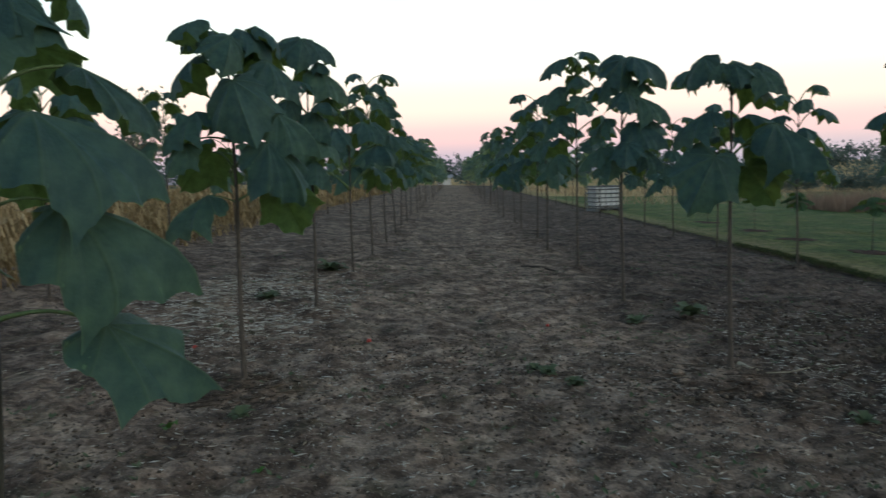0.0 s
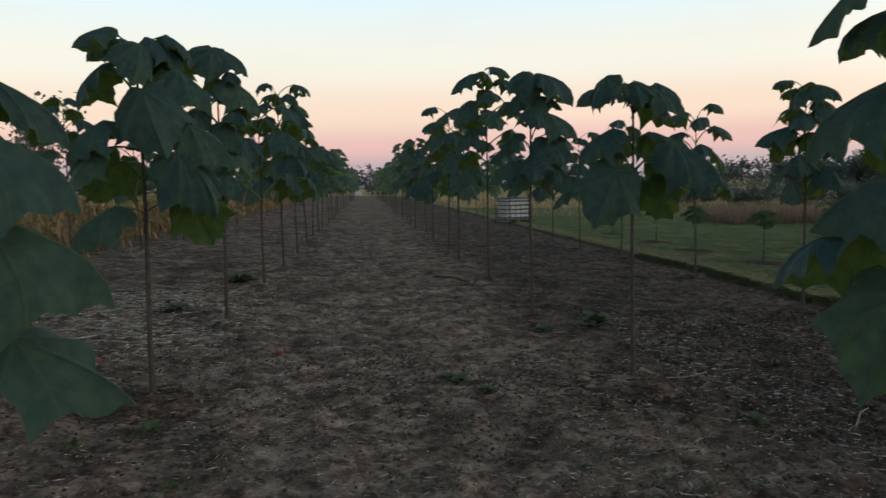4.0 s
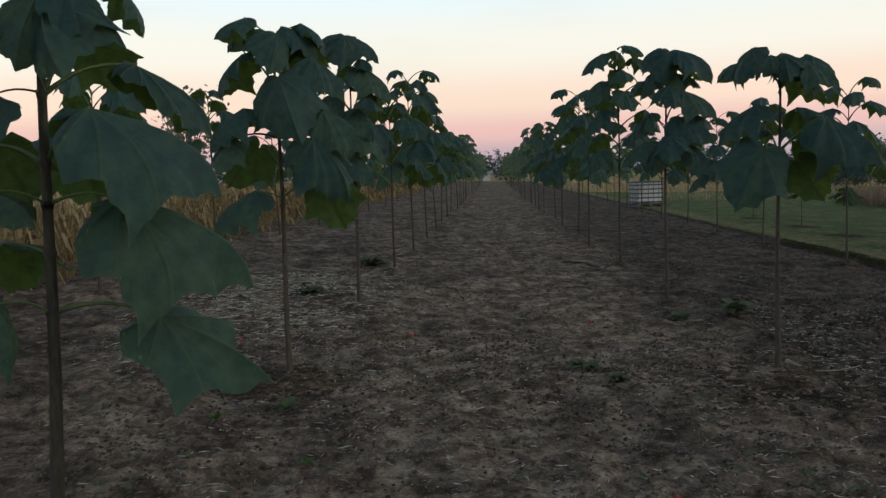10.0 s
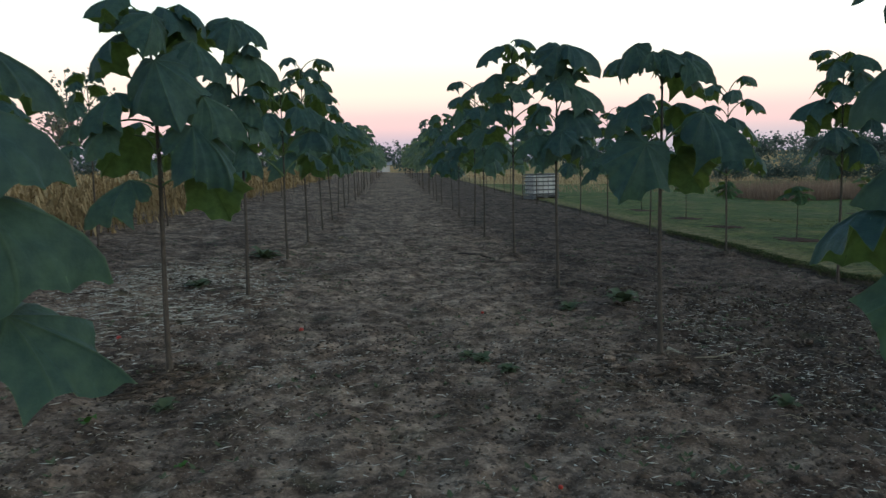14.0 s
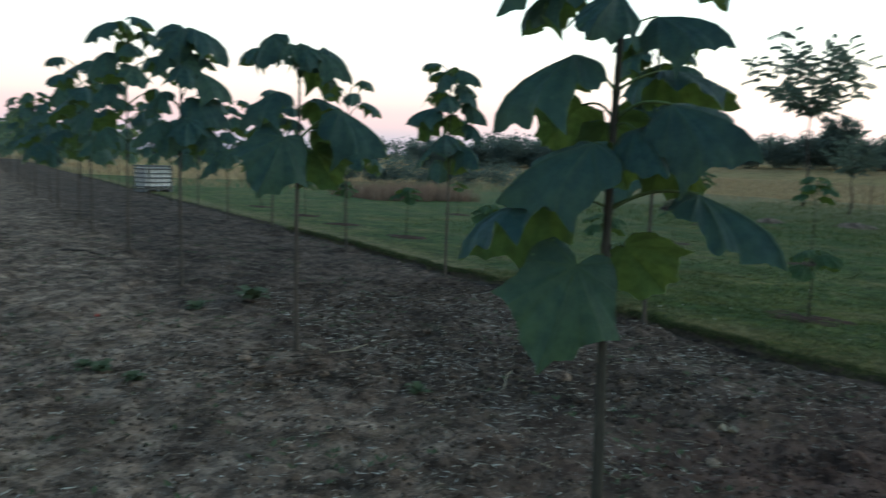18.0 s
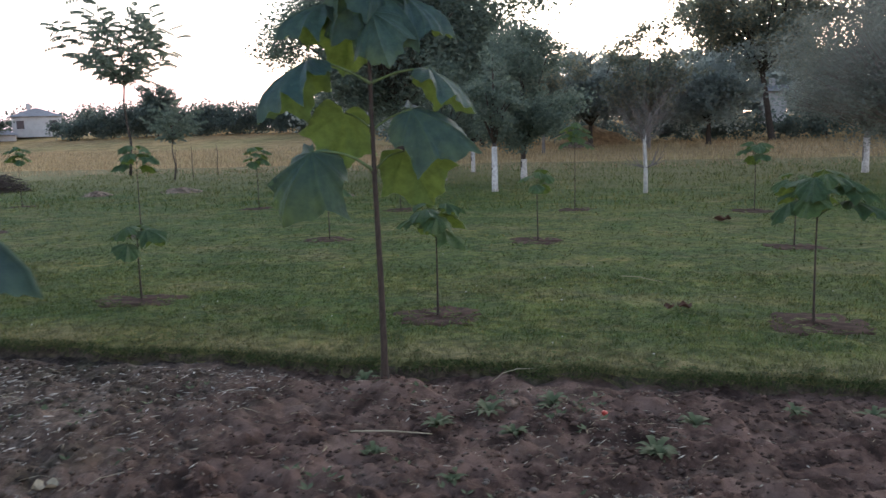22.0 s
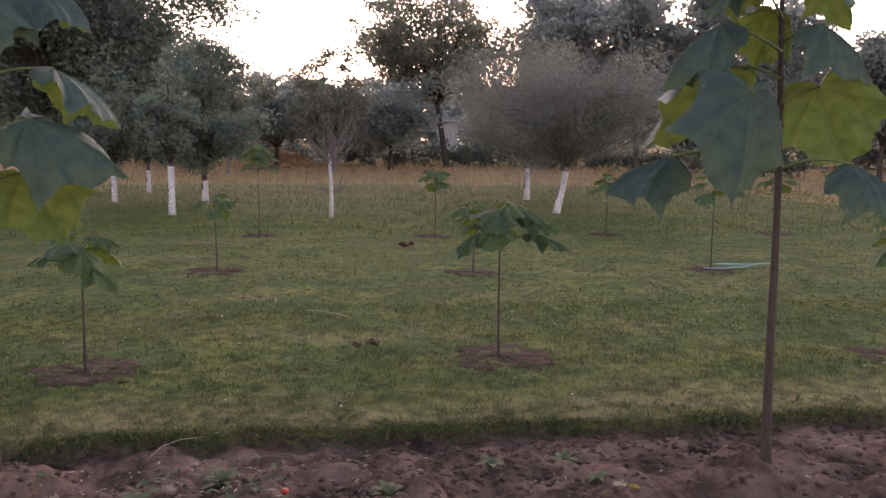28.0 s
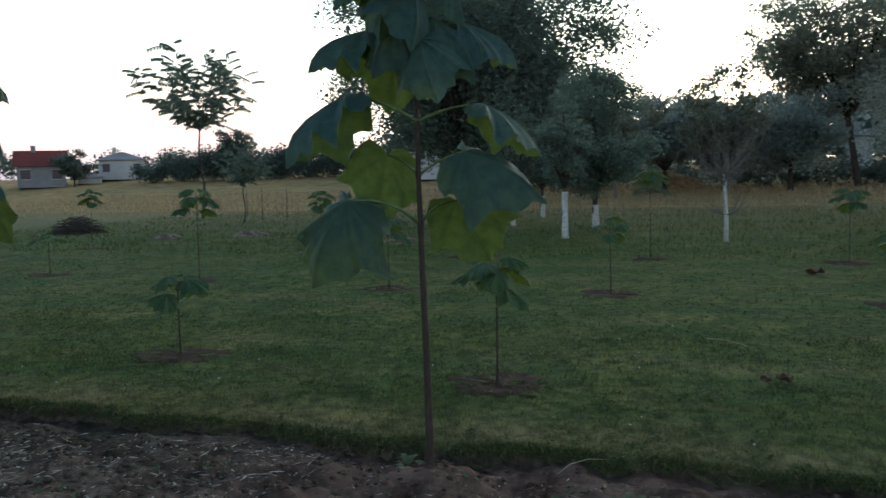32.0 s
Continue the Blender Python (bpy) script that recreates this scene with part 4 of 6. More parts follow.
# the rest of the rows: eight trees of different build, set again and again
kinds = [paulownia(*ROW_R[3], 3.3, crown_rows(3.25, 1.6, 15, 31, 0.56, 1.2), 0.021, 11), paulownia(*ROW_L[3], 2.55, crown_rows(2.5, 1.2, 60, 32, 0.58, 1.2), 0.02, 12),
         paulownia(*ROW_L[4], 3.1, crown_rows(3.05, 1.3, 33, 33, 0.58, 1.2), 0.02, 13), paulownia(*ROW_E[4], 2.8, crown_rows(2.75, 1.3, 5, 34, 0.56, 1.2), 0.02, 14),
         paulownia(*ROW_R[4], 2.9, crown_rows(2.85, 1.3, 75, 35, 0.58, 1.2), 0.02, 15), paulownia(*ROW_W[2], 2.85, crown_rows(2.8, 1.5, 75, 36, 0.46), 0.02, 16)]


def crown_joined(tree):
    """The same tree as a trunk and one crown, for the far ends of the rows."""
    pieces = []
    for o in tree.children:
        if o.name.startswith("leaf"):
            me = FAR_LEAVES[o.data]
            upper = [p for p in me.polygons if p.material_index == 0]
            pieces.append(([o.matrix_basis @ v.co for v in me.vertices[:len(me.vertices) // 2]], [tuple(p.vertices) for p in upper], [me.uv_layers[0].data[k].uv[:] for p in upper for k in p.loop_indices]))
    vs, fs, uvs = [], [], []
    for v, f, u in pieces:
        n = len(vs)
        vs += v
        fs += [tuple(i + n for i in q) for q in f]
        uvs += u
    me = mesh_of("crown", vs, fs, LEAF, True)
    lay = me.uv_layers.new(name="flat")
    for k, u in enumerate(uvs):
        lay.data[k].uv = u
    return me


far_kinds = [(crown_joined(t), [o for o in t.children if o.name.startswith("trunk")][0].data) for t in kinds]
rr = random.Random(5)
for row, first in ((ROW_L, 5), (ROW_R, 5), (ROW_E, 5), (ROW_W, 0)):
    for n, (x, y) in enumerate(row):
        if n < first or (row is ROW_W and n == 2):
            continue
        x += rr.uniform(-0.1, 0.1)
        k = rr.randrange(6)
        s = rr.uniform(0.88, 1.1)
        m = pose(x, y, soil_z(x, y, 0), rr.uniform(-2, 2), rr.uniform(-2, 2), rr.uniform(0, 360))
        if y < 34:
            copy_thing(kinds[k], m @ Matrix.Scale(s, 4))
        else:
            t = empty("paulownia_tree", m @ Matrix.Scale(s, 4))
            tagged(t, "young paulownia with large drooping green leaves on bare soil", "tree", "paulownia rows")
            part("trunk", far_kinds[k][1], t)
            tagged(part("crown", far_kinds[k][0], t), kind="stuff")


# ---- saplings on the lawn ----
def soil_ring(x, y, r, seed):
    rq = random.Random(seed)
    vs, fs = [(0, 0, 0.022)], []
    n, rings = 30, (0.2, 0.38, 0.55, 0.7, 0.84, 0.94, 1.0)
    for q in rings:
        for k in range(n):
            a = 2 * math.pi * k / n
            d = r * q * (1 + 0.34 * noise.noise((math.cos(a) * 1.5, math.sin(a) * 1.5, seed * 3.7)) + (0.16 * noise.noise((math.cos(a) * 5, math.sin(a) * 5, seed * 1.7)) + rq.uniform(-0.07, 0.07)) * q)
            px, py = d * math.cos(a), d * math.sin(a)
            bump = rq.uniform(-0.014, 0.018) if q < 0.9 else rq.uniform(-0.024, 0.004) if q < 1 else -0.03
            vs.append((px, py, 0.006 + bump + lawn_z(x + px, y + py) - lawn_z(x, y)))
    for k in range(n):
        fs.append((0, 1 + k, 1 + (k + 1) % n))
    for ring in range(len(rings) - 1):
        for k in range(n):
            a, b = 1 + ring * n + k, 1 + ring * n + (k + 1) % n
            fs.append((a, a + n, b + n, b))
    ob = new("soil_ring", mesh_of("soil_ring", vs, fs, SOIL_DUG, True))
    ob.matrix_world = pose(x, y, lawn_z(x, y))
    return tagged(ob, "round patch of dug brown soil in the lawn", "soil patch", "planting holes")


def sapling(x, y, h, z0, az, seed, size=0.30):
    rows = crown_rows(h, max(z0, 0.74 * h), az, seed, size, 0.85, 0.24 if x < 10 else 0.4, 0.6, (7, 8, 9))
    t = paulownia(x, y, h, rows, 0.011, seed, (0, 0), lambda a, b: lawn_z(a, b) + 0.03,
                  "small paulownia sapling with a thin stem in a soil patch", "saplings on the lawn", STEM_BROWN)
    t.name = "paulownia_sapling"
    return t


SAPLINGS = [(8.27, 6.14, 0.72, 0.45), (7.91, 2.83, 0.95, 0.62), (8.15, -0.36, 1.18, 0.72), (7.75, -3.71, 1.15, 0.75), (8.22, 9.6, 0.9, 0.5),
            (8.3, 12.8, 0.8, 0.5), (8.22, 15.9, 1.0, 0.5), (8.0, 18.8, 1.0, 0.5), (13.6, -4.87, 1.45, 0.8), (14.16, 2.76, 1.1, 0.55),
            (13.7, -1.1, 1.0, 0.5), (14.05, 6.4, 1.15, 0.6), (14.9, 14.5, 0.85, 0.45), (14.4, 10.4, 1.65, 0.9), (19.7, -1.25, 1.45, 0.9),
            (19.8, -5.3, 1.3, 0.7), (20.0, 2.67, 1.9, 1.0), (19.9, -9.6, 1.4, 0.8), (20.4, 11.0, 1.5, 0.8), (21.3, 19.3, 1.7, 0.9), (20.2, 7.0, 1.3, 0.7),
            (8.2, 22.0, 1.0, 0.5), (14.5, 19.0, 1.1, 0.5), (8.2, 26.0, 1.0, 0.5), (14.5, 24.0, 1.1, 0.5), (14.3, -9.0, 1.2, 0.6)]
for n, (x, y, h, z0) in enumerate(SAPLINGS):
    soil_ring(x, y, 0.48, n)
    sapling(x, y, h, z0, 40 * n, 50 + n, 0.34 if h > 1.1 else 0.29)


# ---- background trees ----
def leaf_cloud(clumps, count, size, mat, seed, flat=0.6, name="crown", compound=False):
    """Many small leaves scattered in clumps; each clump is (x, y, z, rx, ry, rz)."""
    g = np.random.default_rng(seed)
    c = np.array(clumps, dtype=np.float64)
    vol = (c[:, 3] * c[:, 4] * c[:, 5]) ** 0.75
    pick = g.choice(len(c), count, p=vol / vol.sum())
    d = g.normal(size=(count, 3))
    d /= np.linalg.norm(d, axis=1, keepdims=True)
    rad = g.uniform(0.05, 1.0, (count, 1)) ** 0.8
    p = c[pick, :3] + d * rad * c[pick, 3:] * g.uniform(0.85, 1.04, (count, 1))
    ax = g.normal(size=(count, 3))
    ax[:, 2] = ax[:, 2] * 0.6 - 0.35
    ax /= np.linalg.norm(ax, axis=1, keepdims=True)
    bx = np.cross(ax, g.normal(size=(count, 3)))
    bx /= np.linalg.norm(bx, axis=1, keepdims=True)
    s = size * g.uniform(0.6, 1.4, (count, 1))
    wd = 0.22 if compound else 0.42
    v = np.stack([p - ax * s * 0.5, p + bx * s * wd, p + ax * s * 0.5, p - bx * s * wd], 1).reshape(-1, 3)
    f = np.arange(count * 4).reshape(-1, 4)
    return mesh_of(name, v, f, mat)


def broad_tree(name, x, y, h, r, trunk_h, seed, leaves=6000, size=0.22, mat=FOLIAGE, bark=BARK, r0=0.16, label="", white=0.0, twigs=0, lean=(0, 0), clump=0.33, flatness=1.0, limbs=9, low=0.0, gaps=1.0):
    rq = random.Random(seed)
    base = lie(x) - 0.05
    tree = empty(name, pose(x, y, base))
    tagged(tree, label, "tree", kind="")
    top = Vector((lean[0], lean[1], trunk_h))
    v, f = tube([(0, 0, -0.1), (lean[0] * 0.1, lean[1] * 0.1, 0.15), (lean[0] * 0.5, lean[1] * 0.5 + 0.03, trunk_h * 0.5), top], [r0 * 1.35, r0 * 1.05, r0 * 0.9, r0 * 0.75], 9)
    part("trunk", mesh_of("trunk", v, f, bark, True), tree)
    if white:
        k = white / trunk_h
        v, f = tube([(0, 0, -0.05), (lean[0] * 0.1, lean[1] * 0.1, 0.15), (lean[0] * k, lean[1] * k, white)], [r0 * 1.35 + 0.012, r0 * 1.05 + 0.012, r0 * 0.9 + 0.010], 9)
        part("painted_base", mesh_of("painted_base", v, f, LIMEWASH, True), tree, "white limewashed lower trunk")
    clumps = []
    for k in range(limbs):
        a = 6.283 * k / limbs + rq.uniform(-0.4, 0.4)
        t = rq.uniform(0.25, 1.0)
        zz = trunk_h + low + (h - trunk_h - low) * (0.12 + 0.78 * t)
        q = r * (1 - 0.55 * abs(t - 0.35) ** 1.2) * rq.uniform(0.55, 0.95)
        end = Vector((lean[0] + q * math.cos(a), lean[1] + q * math.sin(a), zz))
        midp = top.lerp(end, 0.5) + Vector((0, 0, 0.12 * h * rq.uniform(0, 0.6)))
        v, f = tube([top, midp, end], [r0 * 0.55, r0 * 0.32, r0 * 0.08], 6)
        part("limb", mesh_of("limb", v, f, bark, True), tree)
        for g in range(8):
            w = rq.uniform(0.30, 1.08)
            cpos = top.lerp(end, w) + Vector((rq.uniform(-1, 1), rq.uniform(-1, 1), rq.uniform(-0.6, 0.6))) * r * 0.30
            cr = r * clump * rq.uniform(0.45, 1.05)
            clumps.append((*cpos, cr, cr, cr * 0.75 * flatness))
    v, f = tube([top, (lean[0] * 1.1, lean[1], (trunk_h + h) / 2), (lean[0], lean[1], h * 0.95)], [r0 * 0.7, r0 * 0.4, r0 * 0.08], 6)
    part("limb", mesh_of("limb", v, f, bark, True), tree)
    for g in range(5):
        cr = r * clump * rq.uniform(0.6, 1.0)
        clumps.append((lean[0] + rq.uniform(-0.3, 0.3) * r, lean[1] + rq.uniform(-0.3, 0.3) * r, h - cr * rq.uniform(0.6, 2.6), cr, cr, cr * 0.8))
    tagged(part("crown", leaf_cloud(clumps, leaves, size, mat, seed, compound=twigs > 0), tree), kind="stuff")
    if twigs:
        sticks = []
        for k in range(twigs):
            a, up = rq.uniform(0, 6.283), rq.uniform(0.22, 1.0)
            e = top + Vector((math.cos(a) * r * (1.05 - 0.6 * up * up), math.sin(a) * r * (1.05 - 0.6 * up * up), (h - trunk_h) * up)) * rq.uniform(0.75, 1.02)
            m = top.lerp(e, 0.5) + Vector((rq.uniform(-0.2, 0.2), rq.uniform(-0.2, 0.2), rq.uniform(0, 0.5)))
            sticks.append(tube([top.lerp(m, rq.uniform(0.25, 0.8)), m, e], [0.018, 0.012, 0.004], 3, False))
        v, f = joined(sticks)
        tagged(part("twig_spray", mesh_of("twig_spray", v, f, bark), tree), kind="stuff")
    return tree


broad_tree("walnut_tree", 40.0, 13.1, 14.5, 6.9, 2.6, 1, 105000, 0.23, FOLIAGE, r0=0.3, twigs=260, label="large dark leafy tree behind the lawn", clump=0.36, limbs=18, low=-0.7)
broad_tree("round_tree", 30.8, 5.5, 6.0, 2.3, 1.3, 2, 40000, 0.09, FOLIAGE, r0=0.11, label="round dark fruit tree with a limewashed trunk", white=0.85, clump=0.42, low=-0.3)
broad_tree("fruit_tree", 25.8, 5.66, 4.5, 1.2, 1.55, 3, 6000, 0.09, FOLIAGE, r0=0.085, label="dark fruit tree with a limewashed trunk", white=1.45, low=0.2)
broad_tree("fruit_tree", 36.7, 8.7, 4.6, 1.4, 1.3, 4, 6000, 0.11, FOLIAGE, r0=0.085, label="dark fruit tree with a limewashed trunk", white=1.0)
broad_tree("fruit_tree", 31.4, 8.7, 4.3, 1.3, 1.3, 5, 6000, 0.10, FOLIAGE, r0=0.085, label="dark fruit tree with a limewashed trunk", white=1.2)
broad_tree("willow_bush", 26.3, -5.9, 5.7, 3.3, 1.5, 6, 46000, 0.08, FOLIAGE_GREY, TWIG, r0=0.10, label="grey-green twiggy tree with a leaning limewashed trunk", white=1.35, twigs=300, lean=(0.1, -0.35), clump=0.34, limbs=18, low=0.3)
broad_tree("willow_bush", 33.1, -6.6, 6.4, 3.2, 1.5, 7, 40000, 0.09, FOLIAGE_GREY, TWIG, r0=0.11, label="grey-green twiggy tree with a limewashed trunk", white=1.3, twigs=300, clump=0.42, limbs=14)
broad_tree("oak_tree", 69.9, -8.5, 15.6, 7.3, 5.2, 8, 40000, 0.22, FOLIAGE_DRY, r0=0.26, label="tall tree with a dark bare trunk and thinning crown", lean=(0, 0.9), clump=0.27, limbs=24, low=-0.4)
broad_tree("sparse_tree", 60.0, 1.0, 9.6, 3.4, 2.6, 9, 8000, 0.22, FOLIAGE_DRY, TWIG, r0=0.12, label="thin yellowing tree behind the lawn", clump=0.34, limbs=12)
broad_tree("sparse_tree", 58.0, 8.2, 7.4, 2.8, 2.2, 10, 6000, 0.22, FOLIAGE_DRY, TWIG, r0=0.12, label="thin yellowing tree behind the lawn", clump=0.36, limbs=12)
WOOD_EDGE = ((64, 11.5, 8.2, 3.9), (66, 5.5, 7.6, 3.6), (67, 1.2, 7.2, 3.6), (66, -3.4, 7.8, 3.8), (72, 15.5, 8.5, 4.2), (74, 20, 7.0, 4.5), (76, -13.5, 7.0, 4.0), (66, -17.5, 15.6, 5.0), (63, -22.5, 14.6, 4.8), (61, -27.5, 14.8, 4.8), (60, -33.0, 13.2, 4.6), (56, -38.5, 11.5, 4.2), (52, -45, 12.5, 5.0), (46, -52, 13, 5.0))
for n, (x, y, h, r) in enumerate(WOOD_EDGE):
    broad_tree("dark_tree", x, y, h, r, 1.6 if h < 9 else 2.4, 20 + n, 14000 if h < 9 else 30000, 0.24 if h < 9 else 0.34, HAZED_WOOD, r0=0.2, label="dark tree of the wood edge", clump=0.47, limbs=12, low=-0.6)


def ailanthus(x, y, h, seed, spread, count, wide=1.0, tall=1.0):
    """A thin tree whose twigs carry long feathered leaves."""
    rq = random.Random(seed)
    t = empty("feathery_tree", pose(x, y, lie(x) - 0.03) @ Matrix.Diagonal((wide, wide, tall, 1.0)))
    tagged(t, "slender tree with long feathered leaves at the field", "tree")
    path = [(0.04 * math.sin(k), 0.04 * math.cos(1.7 * k), h * 0.80 * k / 8) for k in range(9)]
    v, f = tube(path, [0.042 - 0.004 * k for k in range(9)], 7)
    part("trunk", mesh_of("trunk", v, f, BARK, True), t)
    leaf_v, leaf_f = [], []
    mid = Vector((0, 0, 0.765 * h))
    for k in range(count):
        a, lift = 2.4 * k + rq.uniform(-0.5, 0.5), 1 - 2 * (k + 0.5) / count
        q = math.sqrt(1 - lift * lift)
        e = mid + Vector((spread * q * math.cos(a), spread * q * math.sin(a), 0.205 * h * lift)) * rq.uniform(0.7, 1.12)
        s = Vector((0, 0, min(0.70 * h, max(0.50 * h, e.z - rq.uniform(0.12, 0.26) * h))))
        m = s.lerp(e, 0.5) + Vector((rq.uniform(-0.1, 0.1), rq.uniform(-0.1, 0.1), 0.05 * h * rq.uniform(-0.3, 1)))
        v, f = tube([s, m, e], [0.014, 0.009, 0.003], 5)
        part("limb", mesh_of("limb", v, f, BARK, True), t)
        for g in range(17):
            w = rq.uniform(0.30, 1.05)
            p = s.lerp(e, w) + Vector((rq.uniform(-0.12, 0.12), rq.uniform(-0.12, 0.12), rq.uniform(-0.1, 0.1)))
            b = rq.uniform(0, 6.283)
            d = (Vector((math.cos(b), math.sin(b), rq.uniform(-0.5, 0.7))) + (e - s).normalized() * 0.35).normalized()
            side = d.cross(Vector((rq.uniform(-0.5, 0.5), rq.uniform(-0.5, 0.5), 1))).normalized()
            lf = rq.uniform(0.25, 0.5)
            for q in range(6):
                c = p + d * lf * (q + 1) / 6 - Vector((0, 0, 0.10 * (q / 6) ** 2))
                for sg in (-1, 1):
                    ln = 0.09 * (1 - 0.4 * abs(q - 2) / 4)
                    tip = c + side * sg * ln + d * 0.07 - Vector((0, 0, 0.10))
                    n = len(leaf_v)
                    leaf_v += [c, c + side * sg * ln * 0.5 + d * 0.06, tip, c + side * sg * ln * 0.5 - Vector((0, 0, 0.035))]
                    leaf_f.append((n, n + 1, n + 2, n + 3))
    tagged(part("crown", mesh_of("crown", leaf_v, leaf_f, FOLIAGE), t), kind="stuff")
    return t


ailanthus(37.5, 27.0, 5.75, 1, 1.65, 22, 1.8, 1.6)
ailanthus(34.0, 22.2, 3.6, 2, 1.3, 12)


# cut tree with a limewashed trunk and thin shoots
def cut_tree(x, y):
    t = empty("cut_tree", pose(x, y, lie(x) - 0.03))
    tagged(t, "limewashed bare trunk with thin shoots at its foot", "tree")
    v, f = tube([(0, 0, -0.05), (0.02, 0, 0.6), (-0.02, 0.03, 1.25), (0, 0.06, 1.85)], [0.070, 0.058, 0.052, 0.042], 9)
    part("trunk", mesh_of("trunk", v, f, LIMEWASH_WORN, True), t)
    rq = random.Random(4)
    sticks = []
    for k in range(16):
        a = rq.uniform(0, 6.28)
        q = rq.uniform(0.4, 0.9)
        sticks.append(tube([(0, 0, 0.75), (0.5 * q * math.cos(a), 0.5 * q * math.sin(a), 0.85), (q * math.cos(a), q * math.sin(a), 0.9 + 0.6 * rq.random())], [0.015, 0.01, 0.004], 5))
    for k in range(110):
        a, z0 = rq.uniform(0, 6.28), rq.uniform(1.4, 1.85)
        q = rq.uniform(0.4, 1.9)
        m = Vector((0.4 * q * math.cos(a), 0.4 * q * math.sin(a), z0 + rq.uniform(0.2, 0.9)))
        e = m + Vector((0.6 * q * math.cos(a + rq.uniform(-0.8, 0.8)), 0.6 * q * math.sin(a + rq.uniform(-0.8, 0.8)), rq.uniform(-0.1, 1.5)))
        sticks.append(tube([(0, 0.05, z0), m, m.lerp(e, 0.5) + Vector((rq.uniform(-0.1, 0.1), rq.uniform(-0.1, 0.1), 0.05)), e], [0.007, 0.005, 0.003, 0.002], 4))
    v, f = joined(sticks)
    tagged(part("shoot_spray", mesh_of("shoot_spray", v, f, TWIG), t, "thin bare brown shoots"), kind="stuff")


cut_tree(24.8, 1.08)


def thicket(name, line, h, depth, count, size, mat, seed, label, category="hedge"):
    """A belt of bushes along a line of points."""
    rq = random.Random(seed)
    clumps = []
    for (x0, y0), (x1, y1) in zip(line, line[1:]):
        ln = math.hypot(x1 - x0, y1 - y0)
        for k in range(max(2, int(ln / (h * 0.06)))):
            w = rq.random()
            x, y = x0 + (x1 - x0) * w + rq.uniform(-1, 1) * depth, y0 + (y1 - y0) * w + rq.uniform(-1, 1) * depth
            q = h * rq.uniform(0.22, 0.42)
            clumps.append((x, y, lie(x) + q * rq.uniform(0.5, 1.9), q * 1.2, q * 1.2, q))
    ob = new(name, leaf_cloud(clumps, count, size, mat, seed, name=name))
    return tagged(ob, label, category, kind="stuff")


thicket("hedge", [(97.3, 79.0), (99, 62), (99, 40), (96, 18)], 4.4, 1.8, 84000, 0.30, HEDGE, 1, "dark overgrown hedge across the far side of the field")
thicket("low_hedge", [(78, 26), (74, 10), (72, -6), (66, -22), (58, -36)], 2.4, 1.3, 22000, 0.25, HEDGE, 2, "low dark hedge behind the lawn")
thicket("wood_edge", [(98, 40), (100, 10), (94, -20), (80, -48), (60, -66)], 9.0, 5, 44000, 0.7, HAZED_WOOD, 3, "dense dark wood behind the field", "wood")
thicket("far_trees", [(-160, 190), (-60, 185), (-10, 170), (40, 180), (110, 150), (170, 110)], 6.0, 6, 44000, 0.55, HEDGE, 4, "far line of trees on the horizon", "wood")
thicket("far_trees", [(-230, 140), (-200, 60), (-190, 0)], 6.0, 6, 16000, 0.8, HEDGE, 5, "far line of trees on the horizon", "wood")
thicket("tree_belt", [(66, 122), (82, 118), (93, 110)], 5.0, 3.5, 42000, 0.32, HEDGE, 9, "dark belt of trees along the far end of the field", "wood")
thicket("bushes", [(22, 68), (30, 60), (36, 50)], 2.2, 1.5, 16000, 0.14, HEDGE, 6, "dark bushes at the far end of the lawn")
broad_tree("hedge_tree", 98.0, 65.5, 7.0, 3.3, 1.2, 43, 9000, 0.3, HEDGE, r0=0.14, label="round dark tree rising out of the hedge", clump=0.42, limbs=9, low=-0.4)
broad_tree("garden_tree", 93.2, 89.0, 4.6, 2.6, 1.0, 41, 6000, 0.3, HEDGE, r0=0.12, label="small dark tree beside the red-roofed house", clump=0.42, limbs=9, low=-0.4)
broad_tree("bare_tree", -16.0, 42.0, 6.5, 2.6, 1.8, 40, 700, 0.25, FOLIAGE_DRY, TWIG, r0=0.10, label="nearly bare reddish tree beyond the corn", clump=0.4, limbs=22)


